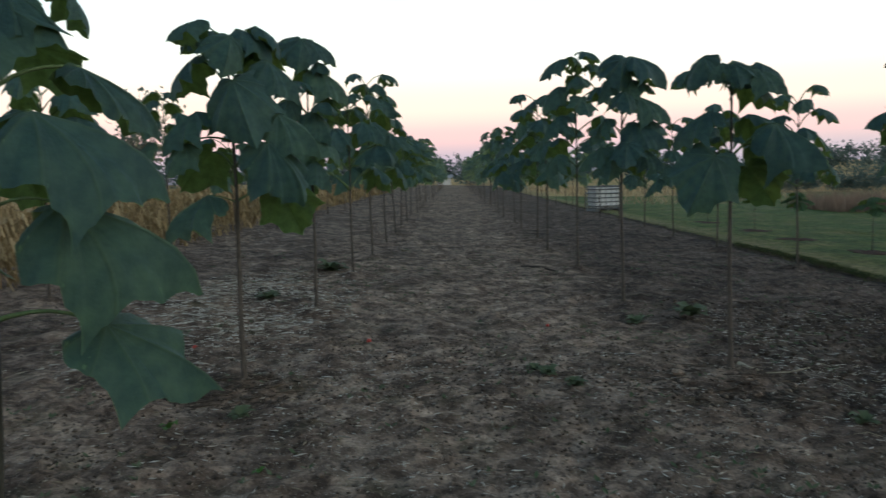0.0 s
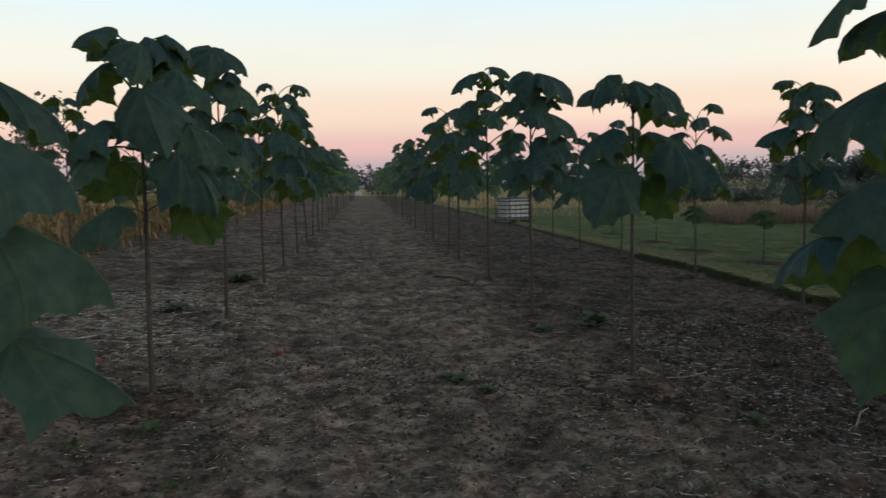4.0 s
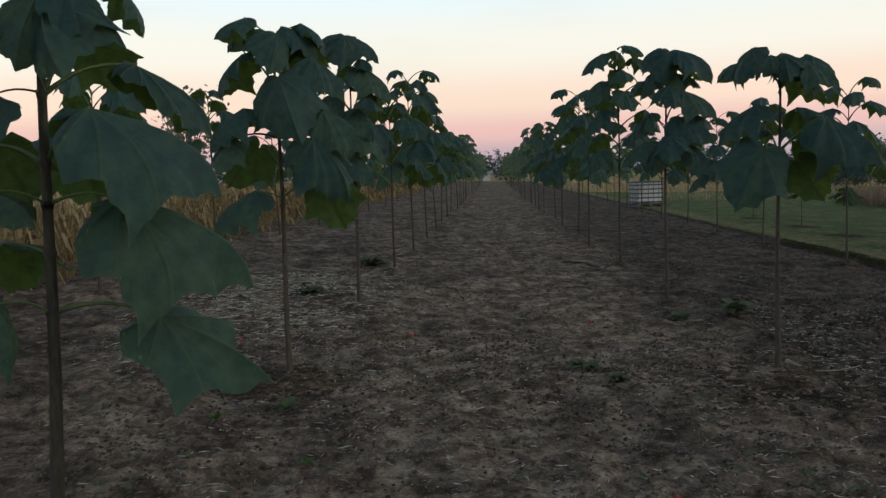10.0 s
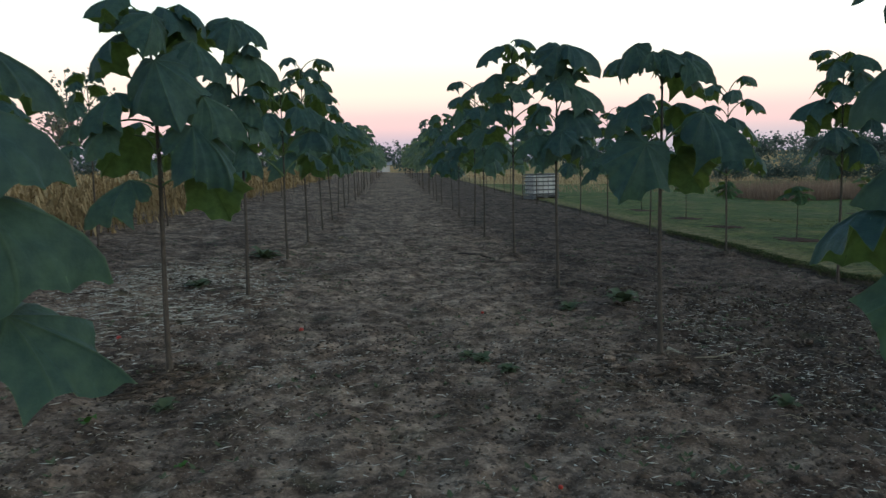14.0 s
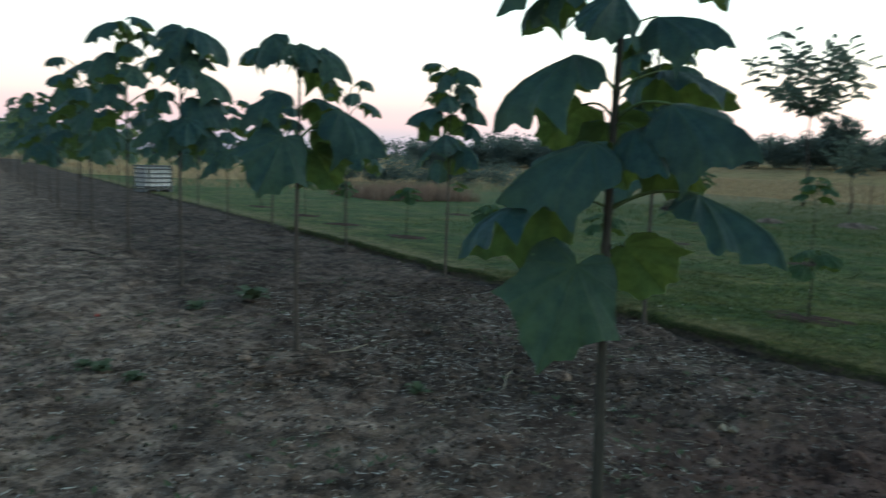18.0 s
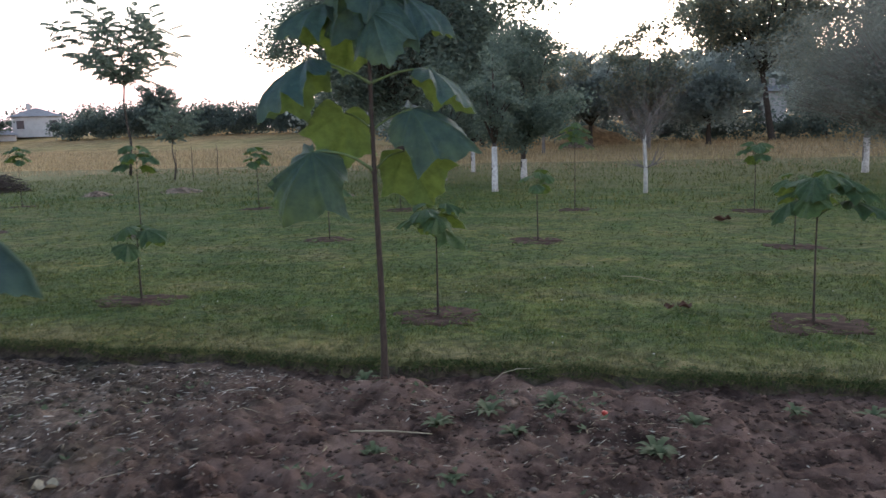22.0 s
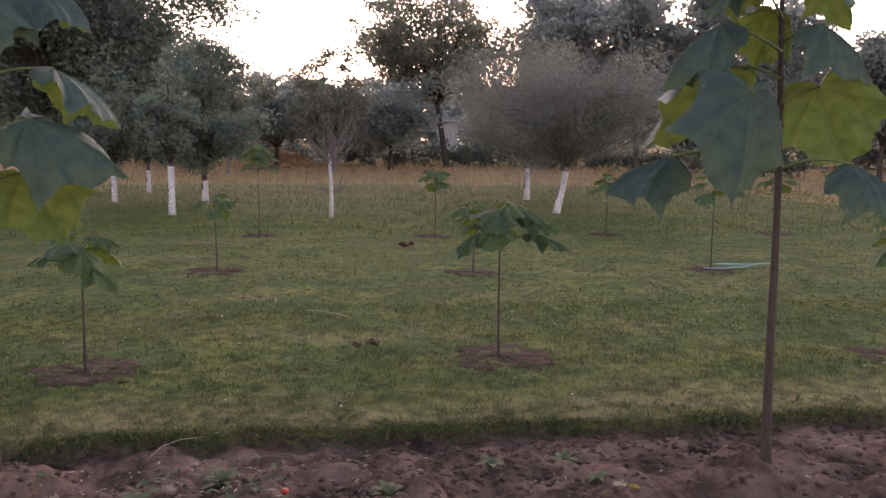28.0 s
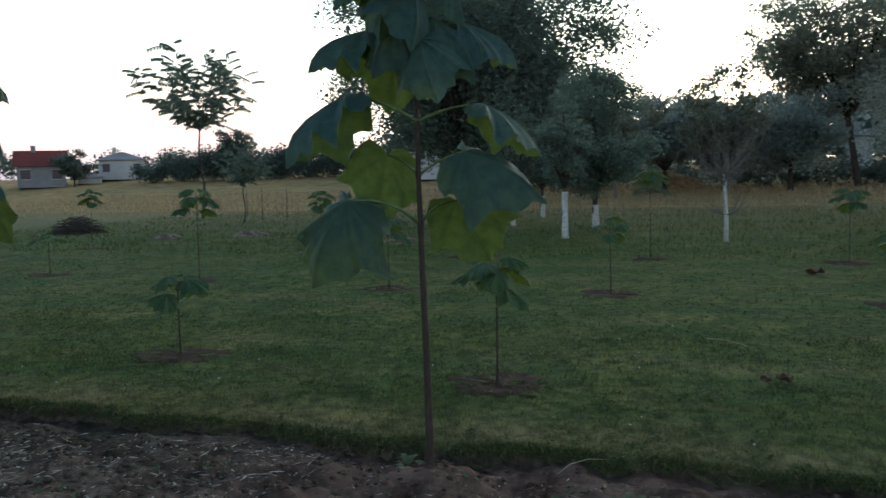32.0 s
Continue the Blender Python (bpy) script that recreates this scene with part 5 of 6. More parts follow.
# ---- houses ----
def house(x, y, yaw, w, d, wall_h, roof_h, wall, roof, hip, label, windows=()):
    h = empty("house", pose(x, y, lie(x) - 0.1, 0, 0, yaw))
    tagged(h, label, "house")
    v, f = box(-w / 2, -d / 2, 0, w / 2, d / 2, wall_h)
    part("wall", mesh_of("wall", v, f, wall), h)
    e = 0.45
    k = d / 2 if hip else 0.0
    rv = [(-w / 2 - e, -d / 2 - e, wall_h), (w / 2 + e, -d / 2 - e, wall_h), (w / 2 + e, d / 2 + e, wall_h), (-w / 2 - e, d / 2 + e, wall_h),
          (-w / 2 - (0 if hip else e) + k, 0, wall_h + roof_h), (w / 2 + (0 if hip else e) - k, 0, wall_h + roof_h)]
    rf = [(0, 1, 5, 4), (2, 3, 4, 5), (1, 2, 5), (3, 0, 4), (3, 2, 1, 0)]
    part("roof", mesh_of("roof", rv, rf, roof), h)
    v, f = box(-w * 0.2, -0.35, wall_h + roof_h * 0.55, -w * 0.2 + 0.6, 0.25, wall_h + roof_h + 0.7)
    part("chimney", mesh_of("chimney", v, f, wall), h)
    for (wx, wz, ww, wh) in windows:
        g = part("window", mesh_of("window", *box(wx - ww / 2, -d / 2 - 0.06, wz, wx + ww / 2, -d / 2 + 0.05, wz + wh), GLASS), h)
        part("sill", mesh_of("sill", *box(wx - ww / 2 - 0.1, -d / 2 - 0.09, wz - 0.1, wx + ww / 2 + 0.1, -d / 2 + 0.02, wz), WALL), g)
        part("lintel", mesh_of("lintel", *box(wx - ww / 2 - 0.1, -d / 2 - 0.09, wz + wh, wx + ww / 2 + 0.1, -d / 2 + 0.02, wz + wh + 0.1), WALL), g)
    return h


house(92.5, 94.2, -46, 6.2, 5, 3.0, 2.3, WALL_GREY, ROOF_RED, False, "grey house with a steep red tiled roof", ((-2, 1.2, 1.2, 1.3), (2, 1.2, 1.2, 1.3)))
house(104.5, 90.3, -50, 6.6, 6, 3.0, 1.3, WALL, ROOF_GREY, True, "pale house with a grey hipped roof", ((-2.2, 1.2, 1.0, 1.2), (2.2, 1.2, 1.0, 1.2)))
house(97.7, 90.4, -50, 3.2, 3, 0.9, 0.9, WALL, ROOF_GREY, True, "low outbuilding with a pale sheet roof")
house(91.5, 35.3, -68, 4.2, 6, 5.6, 1.8, WALL, ROOF_GREY, False, "white house half hidden behind the dark tree", ((0.0, 2.4, 0.9, 1.2),))
house(92, -11.4, -90, 2.0, 5, 3.3, 0.7, WALL, ROOF_GREY, False, "white house glimpsed between the trees")
house(-1.6, 150, 0, 2.4, 4, 1.3, 0.5, WALL, ROOF_GREY, False, "small white building at the end of the rows")


# ---- water tank in its cage ----
def caged_tank(x, y, yaw):
    t = empty("caged_tank", pose(x, y, lawn_z(x, y) - 0.02, 0, 0, yaw))
    tagged(t, "white plastic water tank in a steel cage on the lawn edge", "tank")
    bm = bmesh.new()
    bmesh.ops.create_cube(bm, size=1.0, matrix=Matrix.Translation((0, 0, 0.60)) @ Matrix.Diagonal((1.14, 0.94, 0.88, 1)))
    bmesh.ops.bevel(bm, geom=bm.edges[:], offset=0.07, segments=3, affect="EDGES")
    me = bpy.data.meshes.new("bottle")
    bm.to_mesh(me)
    bm.free()
    me.materials.append(PLASTIC)
    part("bottle", me, t)
    v, f = tube([(0, 0, 1.03), (0, 0, 1.10)], [0.09, 0.09], 12)
    part("lid", mesh_of("lid", v, f, GLASS), t, "dark screw lid")
    # bars thickened and darkened to stand in for dark gaps between pale bands
    for z in (0.22, 0.40, 0.58, 0.76, 0.94, 1.06):
        pth = [(-0.6, -0.5, z), (0.6, -0.5, z), (0.6, 0.5, z), (-0.6, 0.5, z), (-0.6, -0.5, z)]
        v, f = joined([tube([a, b], [0.030, 0.030], 6) for a, b in zip(pth, pth[1:])])
        part("cage_bar", mesh_of("cage_bar", v, f, STEEL), t)
    for sx, sy in [(-0.6 + 0.24 * i, s * 0.5) for i in range(6) for s in (-1, 1)] + [(s * 0.6, -0.25 + 0.25 * i) for i in range(3) for s in (-1, 1)]:
        v, f = tube([(sx, sy, 0.14), (sx, sy, 1.06)], [0.012, 0.012], 6)
        part("cage_post", mesh_of("cage_post", v, f, STEEL), t)
    for k in range(5):
        v, f = box(-0.6, -0.5 + 0.225 * k, 0.10, 0.6, -0.4 + 0.225 * k, 0.14)
        part("pallet_board", mesh_of("pallet_board", v, f, STEEL), t)
    for k in range(3):
        v, f = box(-0.6 + 0.53 * k, -0.5, 0.0, -0.46 + 0.53 * k, 0.5, 0.10)
        part("pallet_foot", mesh_of("pallet_foot", v, f, STEEL), t)


caged_tank(6.62, 35.3, 14)


# ---- dried corn ----
def corn_field():
    rq = random.Random(8)
    vs, fs = [], []

    def quad(a, b, c, d):
        n = len(vs)
        vs.extend((a, b, c, d))
        fs.append((n, n + 1, n + 2, n + 3))
    for row in range(9):
        x0 = -5.75 - 0.72 * row
        y = 4.0
        while y < 78:
            y += rq.uniform(0.16, 0.30) * (1 + y / 60)
            if row > 4 and rq.random() < 0.4:
                continue
            x = x0 + rq.uniform(-0.1, 0.1)
            h = rq.uniform(0.7, 1.2)
            b = Vector((x, y, lie(x) - 0.03))
            tp = b + Vector((rq.uniform(-0.18, 0.18), rq.uniform(-0.18, 0.18), h))
            w = 0.013
            quad(b + Vector((-w, 0, 0)), b + Vector((w, 0, 0)), tp + Vector((w * 0.5, 0, 0)), tp - Vector((w * 0.5, 0, 0)))
            quad(b + Vector((0, -w, 0)), b + Vector((0, w, 0)), tp + Vector((0, w * 0.5, 0)), tp - Vector((0, w * 0.5, 0)))
            for k in range(8):
                p = b.lerp(tp, rq.uniform(0.12, 1.0))
                a = rq.uniform(0, 6.283)
                d = Vector((math.cos(a), math.sin(a), 0))
                s = Vector((-d.y, d.x, 0)) * rq.uniform(0.018, 0.038)
                ln = rq.uniform(0.2, 0.45)
                m = p + d * ln * 0.45 + Vector((0, 0, rq.uniform(-0.05, 0.14)))
                e = m + d * ln * 0.3 - Vector((0, 0, ln * rq.uniform(0.5, 1.0)))
                quad(p - s * 0.6, p + s * 0.6, m + s, m - s)
                quad(m - s, m + s, e + s * 0.3, e - s * 0.3)
    ob = new("corn_field", mesh_of("corn_field", vs, fs, CORN))
    tagged(ob, "dried standing corn with tattered straw-coloured leaves", "corn", kind="stuff")


corn_field()


# ---- small growth and litter ----
def blades(name, n, xr, yr, h, w, mat, seed, height, label, category="grass", lean=0.5, power=1.0):
    g = np.random.default_rng(seed)
    x = xr[0] + (xr[1] - xr[0]) * g.random(n) ** power
    y = g.uniform(yr[0], yr[1], n)
    # keep to tufts, and clear of the dug patches
    clear = np.ones(n, dtype=bool)
    for sx, sy, _, _ in SAPLINGS:
        clear &= (x - sx) ** 2 + (y - sy) ** 2 > (0.38 * g.uniform(0.6, 1.1, n)) ** 2
    x, y = x[clear], y[clear]
    keep = np.array([noise.noise((a * 1.1, b * 1.1, seed)) + noise.noise((a * 5, b * 5, seed)) * 0.6 > g.uniform(-0.75, 0.35) for a, b in zip(x, y)])
    x, y = x[keep], y[keep]
    n = len(x)
    z = np.array([height(a, b) for a, b in zip(x, y)])
    p = np.stack([x, y, z - 0.004], 1)
    a = g.uniform(0, 6.283, n)
    s = np.stack([np.cos(a), np.sin(a), 0 * a], 1) * (w * g.uniform(0.6, 1.4, n))[:, None]
    hh = h * g.uniform(0.5, 1.3, n)
    b = g.uniform(0, 6.283, n)
    l = (lean * hh * g.uniform(0.1, 1.0, n))
    top = p + np.stack([np.cos(b) * l, np.sin(b) * l, hh], 1)
    v = np.stack([p - s, p + s, top], 1).reshape(-1, 3)
    ob = new(name, mesh_of(name, v, np.arange(n * 3).reshape(-1, 3), mat))
    return tagged(ob, label, category, kind="stuff")


lawn_top = lambda x, y: lawn_z(x, y) + 0.02 * noise.noise((x * 9, y * 9, 2))
blades("grass", 95000, (EDGE + 0.02, 11.0), (-5.5, 10.5), 0.038, 0.004, BLADES, 1, lawn_top, "short mown grass blades", lean=0.9, power=1.4)
blades("grass", 60000, (10.0, 24.0), (-14.0, 22.0), 0.035, 0.009, BLADES, 2, lawn_top, "short mown grass blades", lean=0.9)


def fringe(n, yr, seed):
    """Longer grass that bends over the cut edge and hangs down the bank."""
    g = np.random.default_rng(seed)
    vs, fs = [], []
    for _ in range(n):
        y = g.uniform(*yr)
        if noise.noise((y * 1.7, 2.2, seed)) + 0.7 * noise.noise((y * 6, 5.2, seed)) < g.uniform(-0.9, 0.4):
            continue
        x = edge_x(y) + g.uniform(-0.05, 0.09)
        z = lawn_z(max(x, edge_x(y)), y) - 0.02 - max(0, edge_x(y) - x) * 0.8
        ln, w = g.uniform(0.04, 0.12), g.uniform(0.0015, 0.0035)
        a = g.uniform(-1.5, 1.5)
        d, s = Vector((-math.cos(a), math.sin(a), 0)), Vector((math.sin(a), math.cos(a), 0)) * w
        p = Vector((x, y, z))
        m = p + d * ln * 0.35 + Vector((0, 0, ln * g.uniform(0.1, 0.4)))
        e = m + Vector((-math.cos(a * 1.3), math.sin(a * 1.3) + g.uniform(-0.5, 0.5), 0)) * ln * 0.5 - Vector((0, 0, ln * g.uniform(0.0, 0.6)))
        k = len(vs)
        vs += [p - s, p + s, m + s, m - s, e]
        fs += [(k, k + 1, k + 2, k + 3), (k + 3, k + 2, k + 4)]
    tagged(new("grass", mesh_of("grass", vs, fs, SHAGGY)), "longer grass hanging over the cut edge", "grass", kind="stuff")


fringe(32000, (-5.0, 18.0), 3)
blades("rough_grass", 45000, (20.0, 42.0), (-22.0, 30.0), 0.14, 0.012, BLADES, 6, lambda x, y: lawn_z(x, y) - 0.01, "rough uncut grass behind the saplings", lean=0.8)
blades("dry_reeds", 7000, (15.5, 21.0), (32.5, 38.0), 0.8, 0.016, REEDS, 7, lambda x, y: lie(x) - 0.1, "tall reddish-brown dried weeds beyond the lawn", "reed", lean=0.35)
blades("dry_grass", 60000, (38.0, 76.0), (-30.0, 70.0), 0.30, 0.025, DRYGRASS, 4, lambda x, y: lie(x) - 0.1, "tall dry golden grass of the field", lean=0.5)
blades("dry_grass", 12000, (9.0, 40.0), (42.0, 110.0), 0.40, 0.03, DRYGRASS, 5, lambda x, y: lie(x) - 0.1, "tall dry golden grass of the field", lean=0.5)


def lumps(name, n, xr, yr, size, mat, seed, label, category, flat=0.6, power=1.0, thin=False, heap=False):
    """Loose clods or bits, each a small uneven solid, lying on the soil."""
    g = np.random.default_rng(seed)
    x = g.uniform(xr[0], xr[1], n)
    y = yr[0] + (yr[1] - yr[0]) * g.random(n) ** power
    keep = np.array([noise.noise((a * 0.9, b * 0.9, seed)) + 0.5 * noise.noise((a * 4, b * 4, seed)) > g.uniform(-0.6, 0.5) for a, b in zip(x, y)])
    if heap:
        keep &= ((x - sum(xr) / 2) / (xr[1] - xr[0])) ** 2 + ((y - sum(yr) / 2) / (yr[1] - yr[0])) ** 2 < 0.25 * g.uniform(0.05, 1.0, n)
    x, y = x[keep], y[keep]
    n = len(x)
    s = size * g.uniform(0.35, 1.0, n) ** 1.8 * 1.6
    z = np.array([soil_z(a, b) for a, b in zip(x, y)])
    base = np.array([(1, 0, 0), (0, 1, 0), (-1, 0, 0), (0, -1, 0), (0, 0, 1), (0, 0, -1)], dtype=float)
    tri = np.array([(0, 1, 4), (1, 2, 4), (2, 3, 4), (3, 0, 4), (1, 0, 5), (2, 1, 5), (3, 2, 5), (0, 3, 5)])
    jit = g.uniform(0.55, 1.35, (n, 6, 1))
    v = base[None] * jit
    v[:, :, 2] *= flat
    if thin:
        v[:, :, 0] *= g.uniform(1.5, 5.0, (n, 1))
        v[:, :, 1] *= 0.55
    a = g.uniform(0, 6.283, n)
    c, q = np.cos(a)[:, None], np.sin(a)[:, None]
    vx = v[:, :, 0] * c - v[:, :, 1] * q
    vy = v[:, :, 0] * q + v[:, :, 1] * c
    v = np.stack([vx, vy, v[:, :, 2]], -1) * s[:, None, None] + np.stack([x, y, z + s * flat * 0.35], 1)[:, None]
    f = (tri[None] + 6 * np.arange(n)[:, None, None]).reshape(-1, 3)
    ob = new(name, mesh_of(name, v.reshape(-1, 3), f, mat))
    return tagged(ob, label, category, kind="stuff")


lumps("soil_clods", 22000, (-4.5, EDGE - 0.1), (0.8, 15.0), 0.014, CLODS, 1, "crumbled soil clods", "soil", power=1.5)
lumps("soil_crumbs", 12000, (3.0, EDGE - 0.05), (-3.5, 3.6), 0.017, CRUMBS, 2, "reddish crumbs of broken soil crust", "soil", 0.55)
lumps("straw_bits", 2600, (3.0, EDGE - 0.2), (-3.5, 3.4), 0.007, LITTER, 23, "pale bits of straw on the reddish soil", "straw", 0.35, 1.0, True)
lumps("soil_clods", 11000, (-3.0, 3.6), (1.2, 7.5), 0.012, CLODS, 12, "crumbled soil clods", "soil", power=1.2)
lumps("straw_bits", 20000, (-4.5, EDGE - 0.2), (0.8, 12.0), 0.008, LITTER, 3, "pale bits of straw and chaff on the soil", "straw", 0.35, 1.4, True)
lumps("straw_bits", 14000, (2.6, EDGE - 0.2), (3.4, 9.5), 0.008, CHAFF, 4, "pale bits of straw and chaff on the soil", "straw", 0.35, 1.0, True)
lumps("straw_bits", 30000, (-3.9, -0.9), (5.6, 13.4), 0.014, CHAFF, 5, "pale chaff strewn between the trees", "straw", 0.3, 1.0, True, True)
lumps("leaf_mould", 3500, (1.35, 2.75), (5.2, 6.6), 0.022, MOULD, 6, "dark crumbled leaves heaped round the tree foot", "leaf litter", 0.35, 1.0, True, True)
lumps("dark_clods", 9000, (2.5, EDGE - 0.3), (3.8, 10.0), 0.020, MOULD, 7, "dark loose clods of freshly turned earth", "soil", 0.7, 1.0)
lumps("straw_bits", 9000, (-1.6, 3.6), (2.4, 7.0), 0.0075, CHAFF, 31, "pale short chaff blown over the soil between the rows", "straw", 0.35, 1.0, True)
lumps("soil_clods", 9000, (-2.4, 3.2), (2.2, 7.5), 0.011, MOULD, 32, "dark crumbs of loose earth", "soil", 0.7)
lumps("leaf_mould", 2500, (-2.0, -0.9), (5.2, 6.3), 0.018, MOULD, 8, "dark crumbled leaves heaped round the tree foot", "leaf litter", 0.35, 1.0, True, True)


def tufts(name, n, xr, yr, r, mat, seed, label):
    """Small leafy tufts of clover and plantain in the lawn."""
    g = random.Random(seed)
    vs, fs = [], []
    for _ in range(n):
        x, y = EDGE + 0.05 + (xr[1] - EDGE) * g.random() ** 1.3, g.uniform(*yr)
        if noise.noise((x * 0.7, y * 0.7, seed)) < -0.05:
            continue
        z = lawn_z(x, y) + 0.01
        for k in range(g.randrange(5, 9)):
            a, l = g.uniform(0, 6.283), r * g.uniform(0.5, 1.2)
            d, s = Vector((math.cos(a), math.sin(a), g.uniform(0.15, 0.55))), Vector((-math.sin(a), math.cos(a), 0))
            p = Vector((x + g.uniform(-r, r) * 0.4, y + g.uniform(-r, r) * 0.4, z))
            q = len(vs)
            vs += [p, p + d * l * 0.6 + s * l * 0.24, p + d * l - Vector((0, 0, 0.2 * l)), p + d * l * 0.6 - s * l * 0.24]
            fs.append((q, q + 1, q + 2, q + 3))
    tagged(new(name, mesh_of(name, vs, fs, mat)), label, "weed", kind="stuff")


tufts("lawn_weeds", 4200, (EDGE, 14.0), (-6.5, 12.0), 0.045, GREENS, 3, "clover and plantain tufts in the lawn")
tufts("edge_weeds", 90, (EDGE, EDGE + 0.18), (-4.5, 14.0), 0.055, SHAGGY, 4, "leafy weeds along the cut lawn edge")
# small white flowers in the grass
g = random.Random(21)
vs, fs = [], []
for _ in range(60):
    x, y = EDGE + 0.2 + 6.5 * g.random() ** 1.2, g.uniform(-6, 10)
    p, r = Vector((x, y, lawn_z(x, y) + g.uniform(0.03, 0.045))), g.uniform(0.005, 0.010)
    q = len(vs)
    vs += [p + Vector((r * math.cos(1.047 * k), r * math.sin(1.047 * k), 0.3 * r * (k % 2))) for k in range(6)] + [p + Vector((0, 0, 0.8 * r)), p + Vector((0, 0, -0.008))]
    fs += [(q + k, q + (k + 1) % 6, q + 6) for k in range(6)] + [(q + (k + 1) % 6, q + k, q + 7) for k in range(6)]
tagged(new("white_flowers", mesh_of("white_flowers", vs, fs, PETALS)), "tiny white flower heads dotted over the lawn", "flower", kind="stuff")


# ---- weeds, fallen things ----
def rosette(x, y, r, seed, kind=0, at=soil_z):
    """A low weed: a ring of narrow leaves with toothed rims."""
    rq = random.Random(seed)
    t = empty("weed", pose(x, y, at(x, y) + 0.005, 0, 0, rq.uniform(0, 360)))
    tagged(t, "small grey-green weed rosette on bare soil" if kind == 0 else "bright green seedling on bare soil" if kind == 1 else "low clump of dull green weeds on bare soil", "weed", "weeds on the soil")
    n = rq.randrange(4, 7) if kind == 1 else rq.randrange(24, 34)
    for k in range(n):
        a = 6.283 * k / n + rq.uniform(-0.4, 0.4)
        ln = r * rq.uniform(0.3, 0.95)
        w = ln * (0.15, 0.36, 0.27)[kind]
        rise = rq.uniform(0.3, 1.7)
        vs, fs = [], []
        for i in range(6):
            u = i / 5
            ww = w * math.sin(math.pi * min(1, 0.12 + 0.86 * u)) * (1 + (0.25 if i % 2 else -0.1))
            zc = ln * rise * (u - 0.75 * u * u)
            vs += [(ln * u, -ww, zc + 0.2 * ww), (ln * u, 0, zc), (ln * u, ww, zc + 0.2 * ww)]
        for i in range(5):
            for j in range(2):
                q = i * 3 + j
                fs.append((q, q + 1, q + 4, q + 3))
        ob = part("leaf", mesh_of("weed_leaf", vs, fs, SEEDLING if kind == 1 else WEED, True), t)
        ob.matrix_basis = pose(0, 0, 0, 0, 0, math.degrees(a))
    return t


WEEDS = [(6.05, 2.86, 0.13), (5.18, 2.12, 0.13), (5.45, 1.88, 0.17), (5.15, 1.68, 0.12), (5.73, 1.54, 0.15), (4.99, 0.94, 0.15), (5.40, 0.73, 0.15),
         (5.79, 0.16, 0.13), (5.90, -0.27, 0.12), (5.57, -0.35, 0.10), (4.67, 2.31, 0.10), (4.91, 0.92, 0.12), (4.44, 1.85, 0.10), (5.2, -1.9, 0.12)]
for n, (x, y, r) in enumerate(WEEDS):
    rosette(x, y, r * 0.92, n)
SEEDLINGS = [(-1.64, 4.84, 0.10), (-0.93, 4.14, 0.07), (2.59, 8.73, 0.20), (1.97, 8.58, 0.12), (-1.86, 12.7, 0.25), (-1.26, 5.04, 0.08), (0.78, 6.23, 0.10),
             (0.92, 5.92, 0.08), (2.57, 5.04, 0.08), (0.68, 6.3, 0.07), (-2.2, 9.9, 0.15)]
for n, (x, y, r) in enumerate(SEEDLINGS):
    rosette(x, y, r if n < 2 else 1.4 * r, 100 + n, 1 if n < 2 else 2)
# low scattered sprouts
g = random.Random(12)
vs, fs = [], []
for _ in range(5200):
    x, y = g.uniform(-4, 6.0), 1.2 + 15 * g.random() ** 1.5
    if noise.noise((x * 1.1, y * 1.1, 40)) < g.uniform(0.0, 0.35):
        continue
    z = soil_z(x, y)
    for k in range(4):
        a = g.uniform(0, 6.283)
        l = g.uniform(0.02, 0.055)
        d, s = Vector((math.cos(a), math.sin(a), 0.5)), Vector((-math.sin(a), math.cos(a), 0))
        p = Vector((x, y, z))
        q = len(vs)
        vs += [p, p + d * l * 0.5 + s * l * 0.25, p + d * l, p + d * l * 0.5 - s * l * 0.25]
        fs.append((q, q + 1, q + 2, q + 3))
tagged(new("sprouts", mesh_of("sprouts", vs, fs, WEED)), "tiny green sprouts scattered over the soil", "weed", kind="stuff")

for x, y, r in ((-0.71, 7.36, 0.022), (0.88, 3.84, 0.012), (5.53, 1.22, 0.019), (-2.18, 7.02, 0.024), (1.0, 8.2, 0.016)):
    bm = bmesh.new()
    bmesh.ops.create_icosphere(bm, subdivisions=3, radius=r)
    for v in bm.verts:
        a = math.atan2(v.co.y, v.co.x)
        v.co *= 1 + 0.05 * math.cos(5 * a)
        v.co.z *= 0.82
        if v.co.z > 0.7 * r and math.hypot(v.co.x, v.co.y) < 0.3 * r:
            v.co.z -= 0.15 * r
    for f in bm.faces:
        f.smooth = True
    me = bpy.data.meshes.new("fruit")
    bm.to_mesh(me)
    bm.free()
    me.materials.append(TOMATO)
    ob = new("fallen_tomato", me)
    ob.matrix_world = pose(x, y, soil_z(x, y) + r * 0.7, 20, 10, 0)
    tagged(ob, "small ripe red tomato lying on the soil", "tomato", "fallen tomatoes")


def stick(points, r, mat, name, label, at=soil_z, lift=0.012):
    pts = [(x, y, at(x, y) + lift + dz) for x, y, dz in points]
    v, f = tube(pts, [r * (1 - 0.5 * k / len(pts)) for k in range(len(pts))], 6)
    tagged(new(name, mesh_of(name, v, f, mat, True)), label, "stalk")


